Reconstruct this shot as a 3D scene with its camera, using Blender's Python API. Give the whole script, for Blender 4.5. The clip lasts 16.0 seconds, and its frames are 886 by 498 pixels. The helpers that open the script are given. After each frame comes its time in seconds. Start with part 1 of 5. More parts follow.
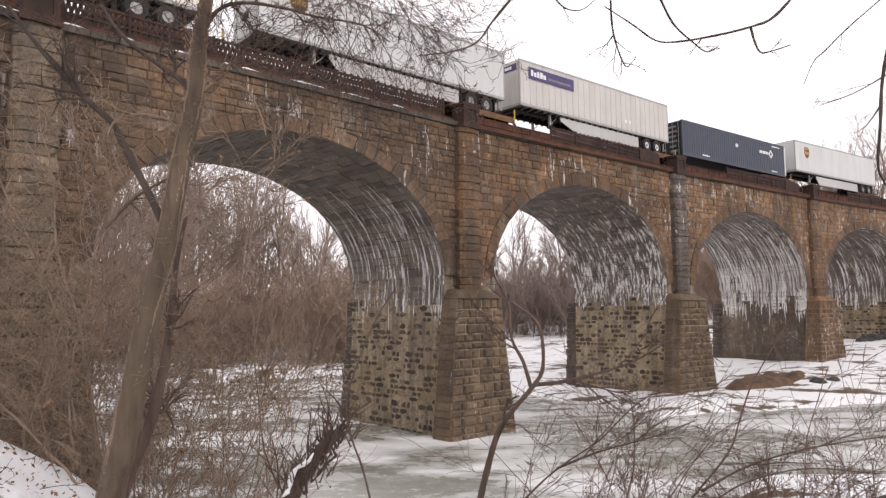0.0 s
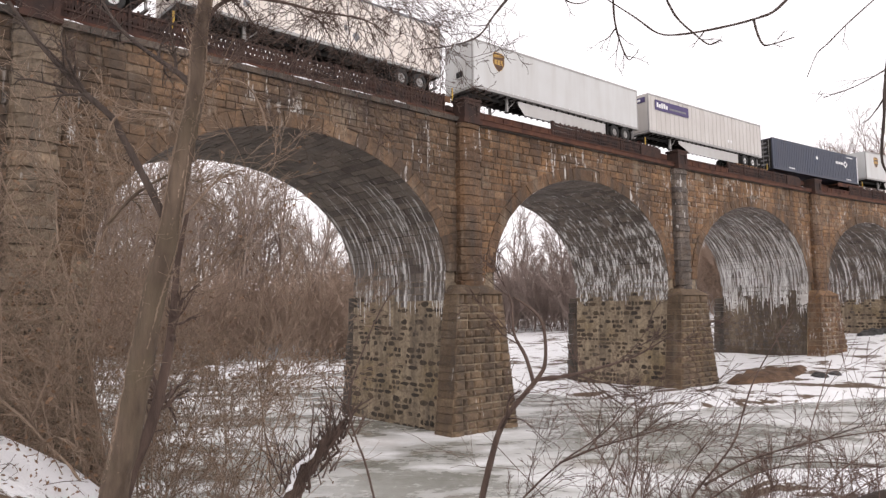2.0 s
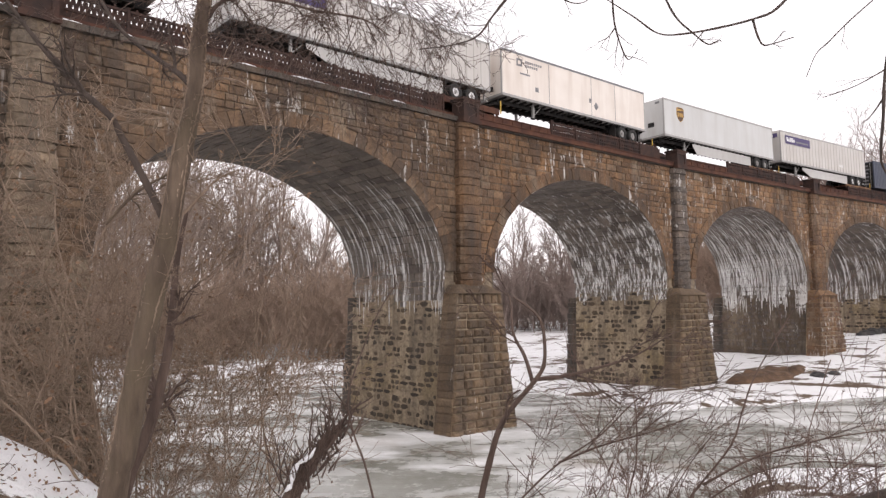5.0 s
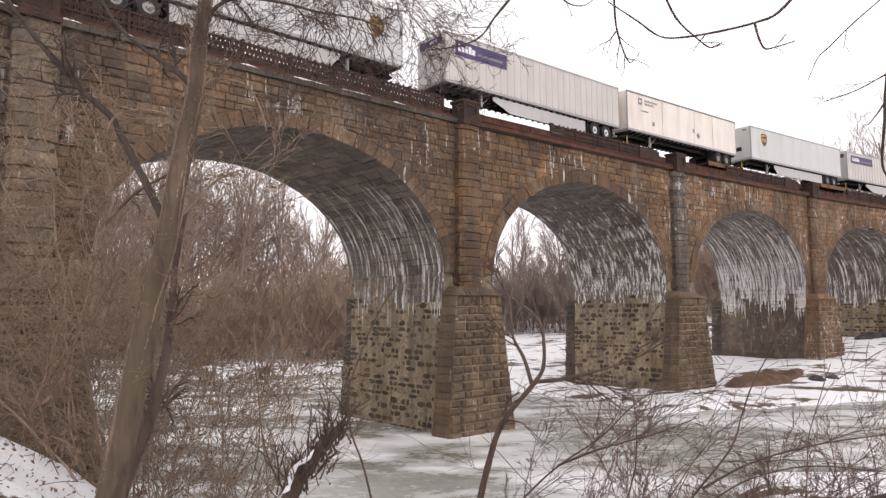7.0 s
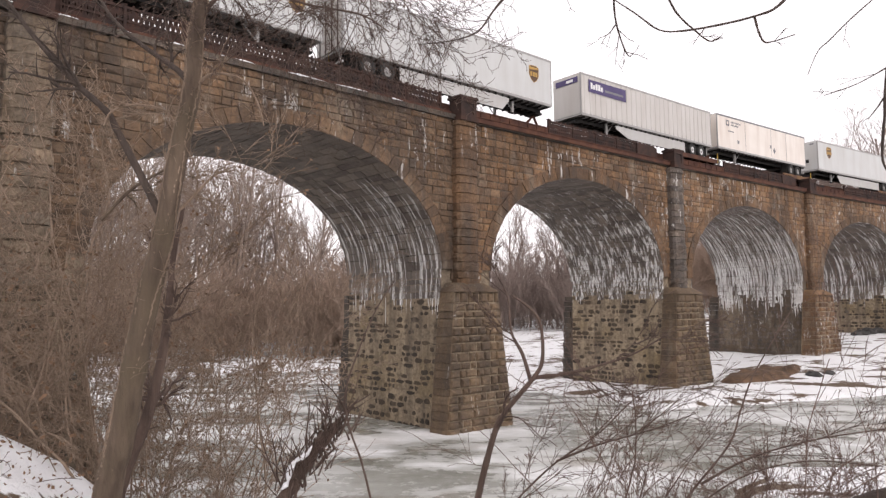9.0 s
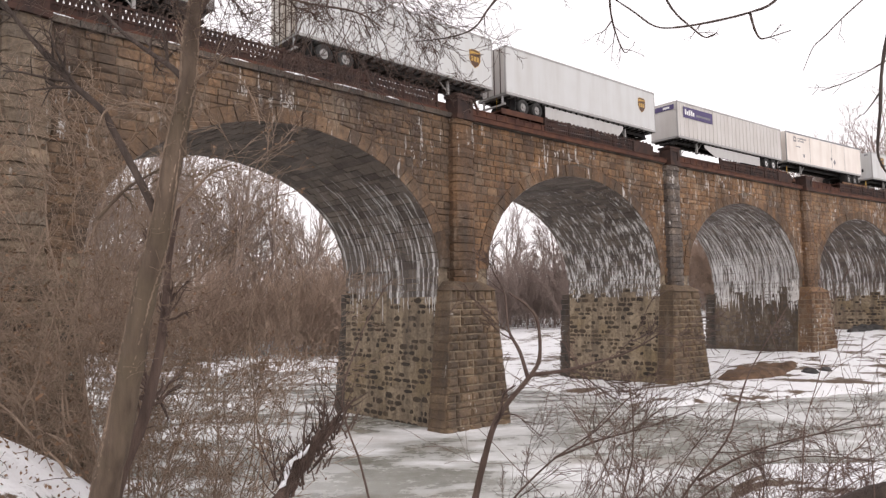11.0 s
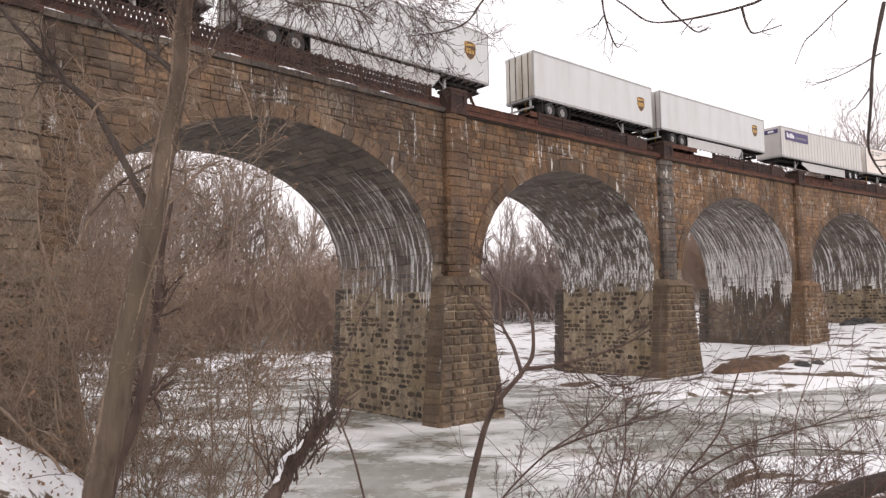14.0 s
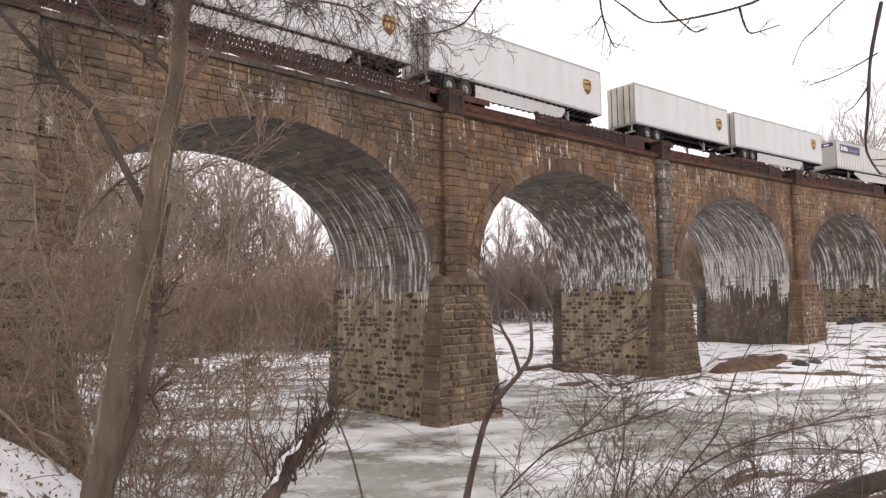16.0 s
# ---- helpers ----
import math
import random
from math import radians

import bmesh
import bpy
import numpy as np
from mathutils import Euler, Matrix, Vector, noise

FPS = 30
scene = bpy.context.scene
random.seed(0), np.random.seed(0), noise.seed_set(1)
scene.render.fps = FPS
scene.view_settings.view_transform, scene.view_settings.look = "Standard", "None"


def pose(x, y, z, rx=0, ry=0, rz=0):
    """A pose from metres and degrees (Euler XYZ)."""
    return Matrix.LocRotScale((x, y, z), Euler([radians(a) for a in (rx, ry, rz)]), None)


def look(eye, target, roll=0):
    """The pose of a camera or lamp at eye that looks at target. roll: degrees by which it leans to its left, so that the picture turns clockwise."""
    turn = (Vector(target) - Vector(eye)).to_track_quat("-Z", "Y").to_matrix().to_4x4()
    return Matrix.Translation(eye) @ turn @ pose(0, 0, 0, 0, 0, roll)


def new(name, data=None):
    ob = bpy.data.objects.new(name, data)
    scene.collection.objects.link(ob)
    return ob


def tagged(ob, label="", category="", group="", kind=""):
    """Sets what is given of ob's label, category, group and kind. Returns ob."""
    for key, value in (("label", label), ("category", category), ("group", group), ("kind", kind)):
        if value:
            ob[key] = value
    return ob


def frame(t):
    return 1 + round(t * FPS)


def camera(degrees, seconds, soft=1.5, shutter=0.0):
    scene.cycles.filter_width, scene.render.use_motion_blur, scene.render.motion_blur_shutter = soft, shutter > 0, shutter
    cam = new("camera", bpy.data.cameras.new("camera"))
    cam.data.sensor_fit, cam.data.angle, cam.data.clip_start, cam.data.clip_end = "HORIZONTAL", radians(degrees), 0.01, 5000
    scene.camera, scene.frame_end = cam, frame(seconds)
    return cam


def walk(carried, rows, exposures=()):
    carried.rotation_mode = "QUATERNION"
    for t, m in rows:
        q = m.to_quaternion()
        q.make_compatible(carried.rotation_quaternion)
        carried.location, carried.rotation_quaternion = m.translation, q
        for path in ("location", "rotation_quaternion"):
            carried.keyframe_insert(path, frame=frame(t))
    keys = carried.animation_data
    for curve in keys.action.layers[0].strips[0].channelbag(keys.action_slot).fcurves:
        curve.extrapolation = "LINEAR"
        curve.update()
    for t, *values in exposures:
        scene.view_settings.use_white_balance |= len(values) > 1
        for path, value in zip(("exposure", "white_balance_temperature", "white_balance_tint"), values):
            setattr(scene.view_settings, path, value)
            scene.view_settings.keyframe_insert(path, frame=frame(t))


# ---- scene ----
# ---- camera ----
# seconds, eye x y z, heading to the right, tilt up, lean (degrees)
PATH = [
    (0.0, -0.002, 0.003, 6.431, 0.000, 5.387, -0.609),
    (0.5, -0.005, 0.014, 6.431, 0.015, 5.346, -0.744),
    (1.0, -0.009, 0.023, 6.428, 0.004, 5.270, -0.839),
    (1.5, -0.013, 0.019, 6.422, 0.003, 5.167, -0.818),
    (2.0, -0.017, 0.017, 6.418, -0.084, 5.055, -0.814),
    (2.5, -0.015, 0.022, 6.419, -0.149, 4.978, -0.841),
    (3.0, -0.010, 0.023, 6.421, -0.109, 4.943, -0.906),
    (3.5, -0.008, 0.017, 6.419, -0.003, 5.009, -0.917),
    (4.0, -0.009, 0.014, 6.416, -0.002, 5.022, -0.933),
    (6.5, -0.031, 0.031, 6.427, 0.032, 5.083, -0.511),
    (7.0, -0.031, 0.033, 6.425, 0.073, 5.159, -0.499),
    (7.5, -0.033, 0.039, 6.421, 0.062, 5.159, -0.520),
    (8.0, -0.036, 0.049, 6.417, 0.058, 5.068, -0.595),
    (8.5, -0.041, 0.059, 6.414, 0.165, 5.005, -0.511),
    (9.0, -0.044, 0.066, 6.411, 0.287, 4.887, -0.596),
    (11.5, -0.042, 0.073, 6.393, 0.560, 4.717, -0.889),
    (12.0, -0.045, 0.076, 6.391, 0.645, 4.553, -0.844),
    (12.5, -0.039, 0.077, 6.395, 0.698, 4.559, -0.827),
    (13.0, -0.032, 0.077, 6.398, 0.828, 4.512, -0.897),
    (13.5, -0.030, 0.076, 6.396, 0.948, 4.409, -0.985),
    (14.0, -0.027, 0.069, 6.396, 0.995, 4.358, -1.033),
    (14.5, -0.027, 0.069, 6.399, 0.994, 4.334, -1.084),
    (15.0, -0.032, 0.076, 6.401, 1.066, 4.249, -1.072),
    (15.5, -0.035, 0.076, 6.399, 1.158, 4.181, -1.050),
    (16.0, -0.032, 0.068, 6.399, 1.170, 4.337, -1.133),
]


def cam_pose(x, y, z, yaw, pitch, roll):
    return pose(x, y, z, 0, 0, -yaw) @ pose(0, 0, 0, 90 + pitch) @ pose(0, 0, 0, 0, 0, roll)


cam = camera(64.87, 16.0, soft=1.35)
walk(cam, [(r[0], cam_pose(*r[1:])) for r in PATH], exposures=[(0.0, 0.33, 6500, 16), (16.0, 0.33, 6500, 16)])

# ---- light: an overcast winter sky ----
world = bpy.data.worlds.new("overcast_sky")
scene.world = world
world.use_nodes = True
wn, wl = world.node_tree.nodes, world.node_tree.links
sky = wn.new("ShaderNodeTexSky")
sky.sky_type, sky.sun_disc = "NISHITA", False
sky.sun_elevation, sky.sun_rotation = radians(35), radians(150)
cloud = wn.new("ShaderNodeMix")
cloud.data_type = "RGBA"
cloud.inputs[0].default_value = 0.93
wl.new(sky.outputs[0], cloud.inputs[6])
cloud.inputs[7].default_value = (10.1, 9.75, 9.6, 1)
wl.new(cloud.outputs[2], wn["Background"].inputs[0])
wn["Background"].inputs[1].default_value = 0.105
sun = new("sun", bpy.data.lights.new("sun", "SUN"))
sun.data.energy, sun.data.angle, sun.data.color = 0.6, radians(25), (1.0, 0.95, 0.88)
sun.matrix_world = look((40, -60, 60), (0, 30, 0))


# ---- materials ----
class Nodes:
    """A small helper round one node material."""

    def __init__(self, name, rough=0.8, metal=0.0, own=False):
        self.mat = bpy.data.materials.new(name)
        self.mat.use_nodes = True
        self.n, self.l = self.mat.node_tree.nodes, self.mat.node_tree.links
        self.bsdf = self.n["Principled BSDF"]
        self.bsdf.inputs["Roughness"].default_value = rough
        self.bsdf.inputs["Metallic"].default_value = metal
        self.geo = self.n.new("ShaderNodeNewGeometry")
        self.place = self.geo.outputs["Position"]
        if own:
            # the pattern travels with its object
            self.place = self.n.new("ShaderNodeTexCoord").outputs["Object"]

    def noise(self, scale, detail=4, stretch=None, source=None, rough=0.55):
        v = source or self.place
        if stretch:
            m = self.n.new("ShaderNodeVectorMath")
            m.operation = "MULTIPLY"
            self.l.new(v, m.inputs[0])
            m.inputs[1].default_value = stretch
            v = m.outputs[0]
        t = self.n.new("ShaderNodeTexNoise")
        t.inputs["Scale"].default_value, t.inputs["Detail"].default_value = scale, detail
        t.inputs["Roughness"].default_value = rough
        self.l.new(v, t.inputs["Vector"])
        return t.outputs[0]

    def ramp(self, fac, stops, ease="LINEAR"):
        r = self.n.new("ShaderNodeValToRGB")
        r.color_ramp.interpolation = ease
        e = r.color_ramp.elements
        while len(e) < len(stops):
            e.new(0.5)
        for k, (p, c) in zip(e, stops):
            k.position, k.color = p, ((c, c, c) if isinstance(c, (int, float)) else c) + (1,)
        self.l.new(fac, r.inputs[0])
        return r.outputs[0]

    def mix(self, fac, a, b, how="MIX"):
        m = self.n.new("ShaderNodeMix")
        m.data_type, m.blend_type = "RGBA", how
        for i, v in ((0, fac), (6, a), (7, b)):
            if isinstance(v, (int, float)):
                m.inputs[i].default_value = v
            elif isinstance(v, tuple):
                m.inputs[i].default_value = v + (1,)
            else:
                self.l.new(v, m.inputs[i])
        return m.outputs[2]

    def maths(self, how, a, b):
        m = self.n.new("ShaderNodeMath")
        m.operation = how
        for i, v in ((0, a), (1, b)):
            if isinstance(v, (int, float)):
                m.inputs[i].default_value = v
            else:
                self.l.new(v, m.inputs[i])
        return m.outputs[0]

    def bump(self, height, distance, strength=0.6):
        b = self.n.new("ShaderNodeBump")
        b.inputs["Strength"].default_value, b.inputs["Distance"].default_value = strength, distance
        self.l.new(height, b.inputs["Height"])
        self.l.new(b.outputs[0], self.bsdf.inputs["Normal"])

    def colour(self, c):
        if isinstance(c, tuple):
            self.bsdf.inputs["Base Color"].default_value = c + (1,)
        else:
            self.l.new(c, self.bsdf.inputs["Base Color"])
        return self

    def rough(self, v):
        self.l.new(v, self.bsdf.inputs["Roughness"])

    def any_piece(self):
        """A random number for each loose stone, be it an object or an island."""
        oi = self.n.new("ShaderNodeObjectInfo")
        s = self.maths("ADD", oi.outputs["Random"], self.geo.outputs["Random Per Island"])
        return self.maths("FRACT", s, 0.0)

    def height(self):
        s = self.n.new("ShaderNodeSeparateXYZ")
        self.l.new(self.place, s.inputs[0])
        return s.outputs[2]

    def uv(self):
        t = self.n.new("ShaderNodeUVMap")
        t.uv_map = "run"
        return t.outputs[0]


def stone_material(name, stops, white=0.6, tall=(1.6, 1.6, 0.16), dirt=0.55, loose=True):
    """Old sandstone; loose says whether each block keeps some tint of its own."""
    m = Nodes(name, 0.9)
    smear = m.ramp(m.noise(1.0, 6, (0.9, 0.9, 0.28), None, 0.62), [(0.25 + 0.5 * p, c) for p, c in stops])
    base = m.mix(0.42, m.ramp(m.any_piece(), stops), smear) if loose else smear
    patch = m.ramp(m.noise(0.22, 3), [(0.36, 0.55), (0.62, 1.15)])
    base = m.mix(0.9, base, patch, "MULTIPLY")
    grain = m.ramp(m.noise(7, 8, None, None, 0.7), [(0.3, 0.45), (0.7, 1.35)])
    base = m.mix(0.9, base, grain, "MULTIPLY")
    mid = m.noise(1.3, 5, None, None, 0.65)
    base = m.mix(m.ramp(mid, [(0.5, 0.0), (0.72, 0.7)]), base, (0.1, 0.062, 0.035))
    pale = m.ramp(m.noise(0.8, 6, (1.0, 1.0, 0.5), None, 0.66), [(0.55, 0.0), (0.7, 0.45)])
    base = m.mix(pale, base, (0.3, 0.25, 0.19))
    soot = m.ramp(m.noise(1.0, 5, tall), [(0.42, 0.0), (0.68, dirt)])
    base = m.mix(soot, base, (0.05, 0.045, 0.042))
    # lime that has run out of the joints, in a few places only
    run = m.ramp(m.noise(1.6, 6, (2.2, 2.2, 0.3), None, 0.68), [(white, 0.0), (white + 0.06, 0.85)])
    blot = m.ramp(m.noise(1.7, 7, (1.0, 1.0, 0.7), None, 0.72), [(white + 0.03, 0.0), (white + 0.07, 0.8)])
    lime = m.mix(1.0, run, blot, "LIGHTEN")
    lime = m.mix(m.ramp(m.noise(0.17, 3), [(0.47, 0.0), (0.56, 1.0)]), (0.0, 0.0, 0.0), lime)
    base = m.mix(lime, base, (0.6, 0.58, 0.55))
    m.colour(base)
    m.bump(m.noise(6, 9, None, None, 0.68), 0.08, 0.95)
    return m.mat


TAN = [(0.0, (0.07, 0.047, 0.033)), (0.2, (0.12, 0.079, 0.05)), (0.5, (0.175, 0.11, 0.066)), (0.75, (0.225, 0.132, 0.071)), (0.92, (0.26, 0.18, 0.115)), (1.0, (0.13, 0.102, 0.08))]
ORANGE = [(0.0, (0.085, 0.052, 0.035)), (0.25, (0.165, 0.095, 0.053)), (0.55, (0.25, 0.137, 0.066)), (0.8, (0.3, 0.17, 0.083)), (0.92, (0.27, 0.19, 0.125)), (1.0, (0.14, 0.11, 0.085))]
WARM = [(0.0, (0.095, 0.057, 0.036)), (0.5, (0.205, 0.115, 0.058)), (1.0, (0.15, 0.098, 0.062))]
GREYED = [(0.0, (0.07, 0.058, 0.051)), (0.5, (0.145, 0.12, 0.104)), (1.0, (0.23, 0.18, 0.14))]
BUFF = [(0.0, (0.1, 0.077, 0.056)), (0.4, (0.19, 0.145, 0.1)), (0.7, (0.27, 0.2, 0.135)), (1.0, (0.17, 0.14, 0.11))]
M_STONE = stone_material("weathered_sandstone", TAN, 0.6)
M_ORANGESTONE = stone_material("orange_sandstone", ORANGE, 0.575, dirt=0.4)
M_RING = stone_material("arch_ring_sandstone", WARM, 0.6)
M_GREYSTONE = stone_material("grey_stained_stone", GREYED, 0.6)
M_BUFF = stone_material("buff_rock_faced_stone", BUFF, 0.62, dirt=0.5)
M_PIER = stone_material("damp_pier_stone", [(0.0, (0.04, 0.03, 0.022)), (0.5, (0.075, 0.056, 0.039)), (0.8, (0.13, 0.095, 0.06)), (1.0, (0.2, 0.15, 0.09))], 0.68, dirt=0.35)
M_PLINTH = stone_material("rough_plinth_stone", [(0.0, (0.078, 0.053, 0.036)), (0.35, (0.145, 0.098, 0.06)), (0.7, (0.21, 0.142, 0.085)), (1.0, (0.28, 0.195, 0.12))], 0.64, dirt=0.45)
M_DARKSTONE = stone_material("dark_brown_stone", [(0.0, (0.055, 0.046, 0.04)), (0.5, (0.1, 0.082, 0.067)), (1.0, (0.16, 0.124, 0.093))], 0.66)


def two_tone(name, a, b, scale, rough, metal=0.0, bump=0.0, stretch=None):
    m = Nodes(name, rough, metal, True)
    big = m.noise(scale, 5, stretch)
    c = m.mix(m.ramp(big, [(0.35, 0.0), (0.65, 1.0)]), a, b)
    c = m.mix(0.5, c, m.ramp(m.noise(scale * 9, 4), [(0.3, 0.7), (0.7, 1.2)]), "MULTIPLY")
    m.colour(c)
    if bump:
        m.bump(m.noise(scale * 6, 5), bump)
    return m.mat


M_MORTAR = stone_material("old_lime_mortar", [(0.0, (0.06, 0.046, 0.035)), (0.5, (0.13, 0.098, 0.068)), (1.0, (0.2, 0.155, 0.11))], 0.6, dirt=0.4, loose=False)


def pier_mortar():
    m = Nodes("pale_smeared_mortar", 0.95)
    c = m.mix(m.ramp(m.noise(0.6, 6, None, None, 0.65), [(0.35, 0.0), (0.65, 1.0)]), (0.42, 0.335, 0.23), (0.25, 0.195, 0.138))
    c = m.mix(m.ramp(m.noise(0.3, 4), [(0.52, 0.0), (0.65, 0.5)]), c, (0.3, 0.22, 0.105))
    c = m.mix(m.ramp(m.noise(2.4, 6, (1.0, 1.0, 1.6), None, 0.7), [(0.5, 0.0), (0.64, 0.7)]), c, (0.11, 0.084, 0.06))
    c = m.mix(m.ramp(m.noise(1.0, 5, (1.6, 1.6, 0.14)), [(0.45, 0.0), (0.66, 0.65)]), c, (0.1, 0.078, 0.06))
    c = m.mix(0.8, c, m.ramp(m.noise(6, 7, None, None, 0.68), [(0.3, 0.55), (0.7, 1.3)]), "MULTIPLY")
    m.colour(c)
    m.bump(m.noise(4, 9, None, None, 0.68), 0.09, 0.95)
    return m.mat


M_PALEMORTAR = pier_mortar()
M_ICICLE = two_tone("white_ice", (0.78, 0.77, 0.75), (0.58, 0.56, 0.53), 1.2, 0.35)


def barrel_material(name, white, low, short=0.5, wide=4.2, gap=0.47):
    """Dark arch soffit; broken lime and ice runs follow the curve, thicker lower down."""
    m = Nodes(name, 0.75)
    run = m.uv()
    sep = m.n.new("ShaderNodeSeparateXYZ")
    m.l.new(run, sep.inputs[0])
    # metres down from the crown
    down = m.maths("MULTIPLY", m.maths("FRACT", m.maths("DIVIDE", sep.outputs[1], 40.0), 0.0), 40.0)
    down = m.ramp(m.maths("DIVIDE", down, 14.0), [(0.1, 0.0), (0.75, 1.0)])
    base = m.ramp(m.any_piece(), [(0.0, (0.085, 0.067, 0.056)), (0.5, (0.14, 0.113, 0.093)), (1.0, (0.21, 0.17, 0.14))])
    base = m.mix(0.8, base, m.ramp(m.noise(7, 7, None, None, 0.68), [(0.3, 0.5), (0.7, 1.3)]), "MULTIPLY")
    base = m.mix(m.ramp(m.noise(0.4, 5, None, run), [(0.4, 0.0), (0.65, 0.6)]), base, (0.16, 0.14, 0.125))
    gain = m.maths("MULTIPLY", m.maths("SUBTRACT", down, 0.5), low)
    a = m.maths("ADD", m.noise(1.0, 5, (wide, short, 1.0), run, 0.72), gain)
    b = m.maths("ADD", m.noise(1.0, 5, (11.0, short * 2.6, 1.0), run, 0.7), gain)
    streak = m.mix(1.0, m.ramp(a, [(white, 0.0), (white + 0.045, 1.0)]), m.ramp(b, [(gap, 0.0), (gap + 0.08, 1.0)]), "MULTIPLY")
    fine = m.ramp(m.noise(1.0, 4, (16.0, 1.6, 1.0), run, 0.65), [(white + 0.1, 0.0), (white + 0.14, 0.7)])
    s = m.mix(1.0, streak, fine, "LIGHTEN")
    frost = m.ramp(m.noise(0.3, 4, None, run), [(0.3, 0.5), (0.55, 1.0)])
    s = m.mix(1.0, s, frost, "MULTIPLY")
    base = m.mix(s, base, (0.82, 0.815, 0.8))
    m.colour(base)
    m.bump(m.noise(9, 8, None, None, 0.66), 0.05, 0.85)
    return m.mat


M_BARREL = barrel_material("limed_soffit_stone", 0.58, 0.13, 0.2)
M_BARREL_PALE = barrel_material("speckled_soffit_stone", 0.545, 0.1, 0.7, 4.2, 0.45)
M_BARREL_ICE = barrel_material("iced_soffit_stone", 0.49, 0.08, 0.2, 5.4, 0.46)
M_BARREL_GREY = barrel_material("grey_soffit_stone", 0.54, 0.06, 0.25, 3.6, 0.43)


M_RUST = two_tone("rusted_iron", (0.022, 0.013, 0.011), (0.06, 0.028, 0.019), 1.5, 0.85, 0.1, 0.01)
M_RUSTRED = two_tone("red_brown_rust", (0.055, 0.021, 0.014), (0.11, 0.044, 0.024), 1.2, 0.85, 0.1, 0.01)
M_SILL = two_tone("ochre_car_paint", (0.2, 0.1, 0.035), (0.1, 0.045, 0.024), 1.3, 0.7, 0.1)
M_YELLOW = two_tone("yellow_paint", (0.55, 0.36, 0.03), (0.35, 0.22, 0.04), 1.5, 0.6)
M_DARK = two_tone("grimy_black_steel", (0.012, 0.012, 0.012), (0.035, 0.03, 0.027), 2.0, 0.7, 0.3)
M_TYRE = two_tone("worn_rubber", (0.018, 0.018, 0.018), (0.04, 0.038, 0.035), 4.0, 0.9)
M_HUB = two_tone("dull_aluminium", (0.25, 0.24, 0.23), (0.4, 0.39, 0.37), 5.0, 0.5, 0.6)
M_BROWNMARK = two_tone("brown_vinyl", (0.07, 0.03, 0.012), (0.09, 0.04, 0.015), 2.0, 0.5)
M_GOLD = two_tone("gold_vinyl", (0.46, 0.28, 0.06), (0.4, 0.23, 0.05), 2.0, 0.5)
M_PURPLE = two_tone("purple_vinyl", (0.05, 0.035, 0.12), (0.065, 0.045, 0.14), 1.5, 0.5)
M_WHITEMARK = two_tone("white_vinyl", (0.75, 0.75, 0.75), (0.66, 0.66, 0.66), 2.0, 0.5)
M_GREYMARK = two_tone("grey_vinyl", (0.2, 0.2, 0.21), (0.15, 0.15, 0.16), 2.0, 0.5)
M_BALLAST = two_tone("grey_ballast", (0.06, 0.055, 0.05), (0.14, 0.13, 0.12), 6.0, 0.95, 0.0, 0.03)
M_WOODTIE = two_tone("creosoted_timber", (0.03, 0.022, 0.016), (0.06, 0.045, 0.035), 3.0, 0.9)


def panel_paint(name, clean, grime, streaky=0.5):
    m = Nodes(name, 0.45, 0.0, True)
    g = m.ramp(m.noise(1.0, 5, (1.4, 1.4, 0.16)), [(0.45, 0.0), (0.75, streaky)])
    c = m.mix(g, clean, grime)
    c = m.mix(m.ramp(m.noise(0.5, 3), [(0.3, 0.0), (0.8, 0.35)]), c, grime)
    m.colour(c)
    return m.mat


M_GREYWHITE = panel_paint("grey_white_paint", (0.56, 0.572, 0.565), (0.42, 0.405, 0.38))
M_WHITE = panel_paint("white_panel_paint", (0.54, 0.52, 0.495), (0.4, 0.365, 0.33))
M_CREAM = panel_paint("warm_white_paint", (0.78, 0.73, 0.67), (0.5, 0.41, 0.34), 0.5)
M_DIRTYREAR = panel_paint("streaked_door_paint", (0.6, 0.58, 0.52), (0.25, 0.19, 0.12), 0.9)
M_NAVY = panel_paint("navy_container_paint", (0.035, 0.045, 0.075), (0.06, 0.06, 0.075))
M_ROOF = panel_paint("aluminium_trim", (0.36, 0.355, 0.345), (0.22, 0.205, 0.19))
M_SKIRT = panel_paint("side_skirt_paint", (0.5, 0.495, 0.48), (0.36, 0.34, 0.31))


def snow_material():
    m = Nodes("old_snow", 0.7)
    c = m.mix(m.ramp(m.noise(0.8, 4), [(0.35, 0.0), (0.7, 0.6)]), (0.91, 0.92, 0.935), (0.78, 0.77, 0.765))
    earth = m.ramp(m.noise(0.34, 8, (0.7, 1.8, 1.0), None, 0.7), [(0.54, 0.0), (0.565, 1.0)])
    c = m.mix(earth, c, m.mix(m.noise(4, 5), (0.05, 0.035, 0.022), (0.17, 0.11, 0.065)))
    m.colour(c)
    m.bump(m.noise(1.6, 9, None, None, 0.65), 0.3, 0.9)
    return m.mat


def woodland_floor():
    m = Nodes("leaf_litter_and_snow", 0.9)
    earth = m.ramp(m.noise(0.3, 7, None, None, 0.68), [(0.46, 0.0), (0.54, 1.0)])
    c = m.mix(earth, (0.72, 0.72, 0.73), m.mix(m.noise(2, 5), (0.05, 0.036, 0.025), (0.15, 0.105, 0.07)))
    m.colour(c)
    m.bump(m.noise(1.2, 6), 0.15, 0.7)
    return m.mat


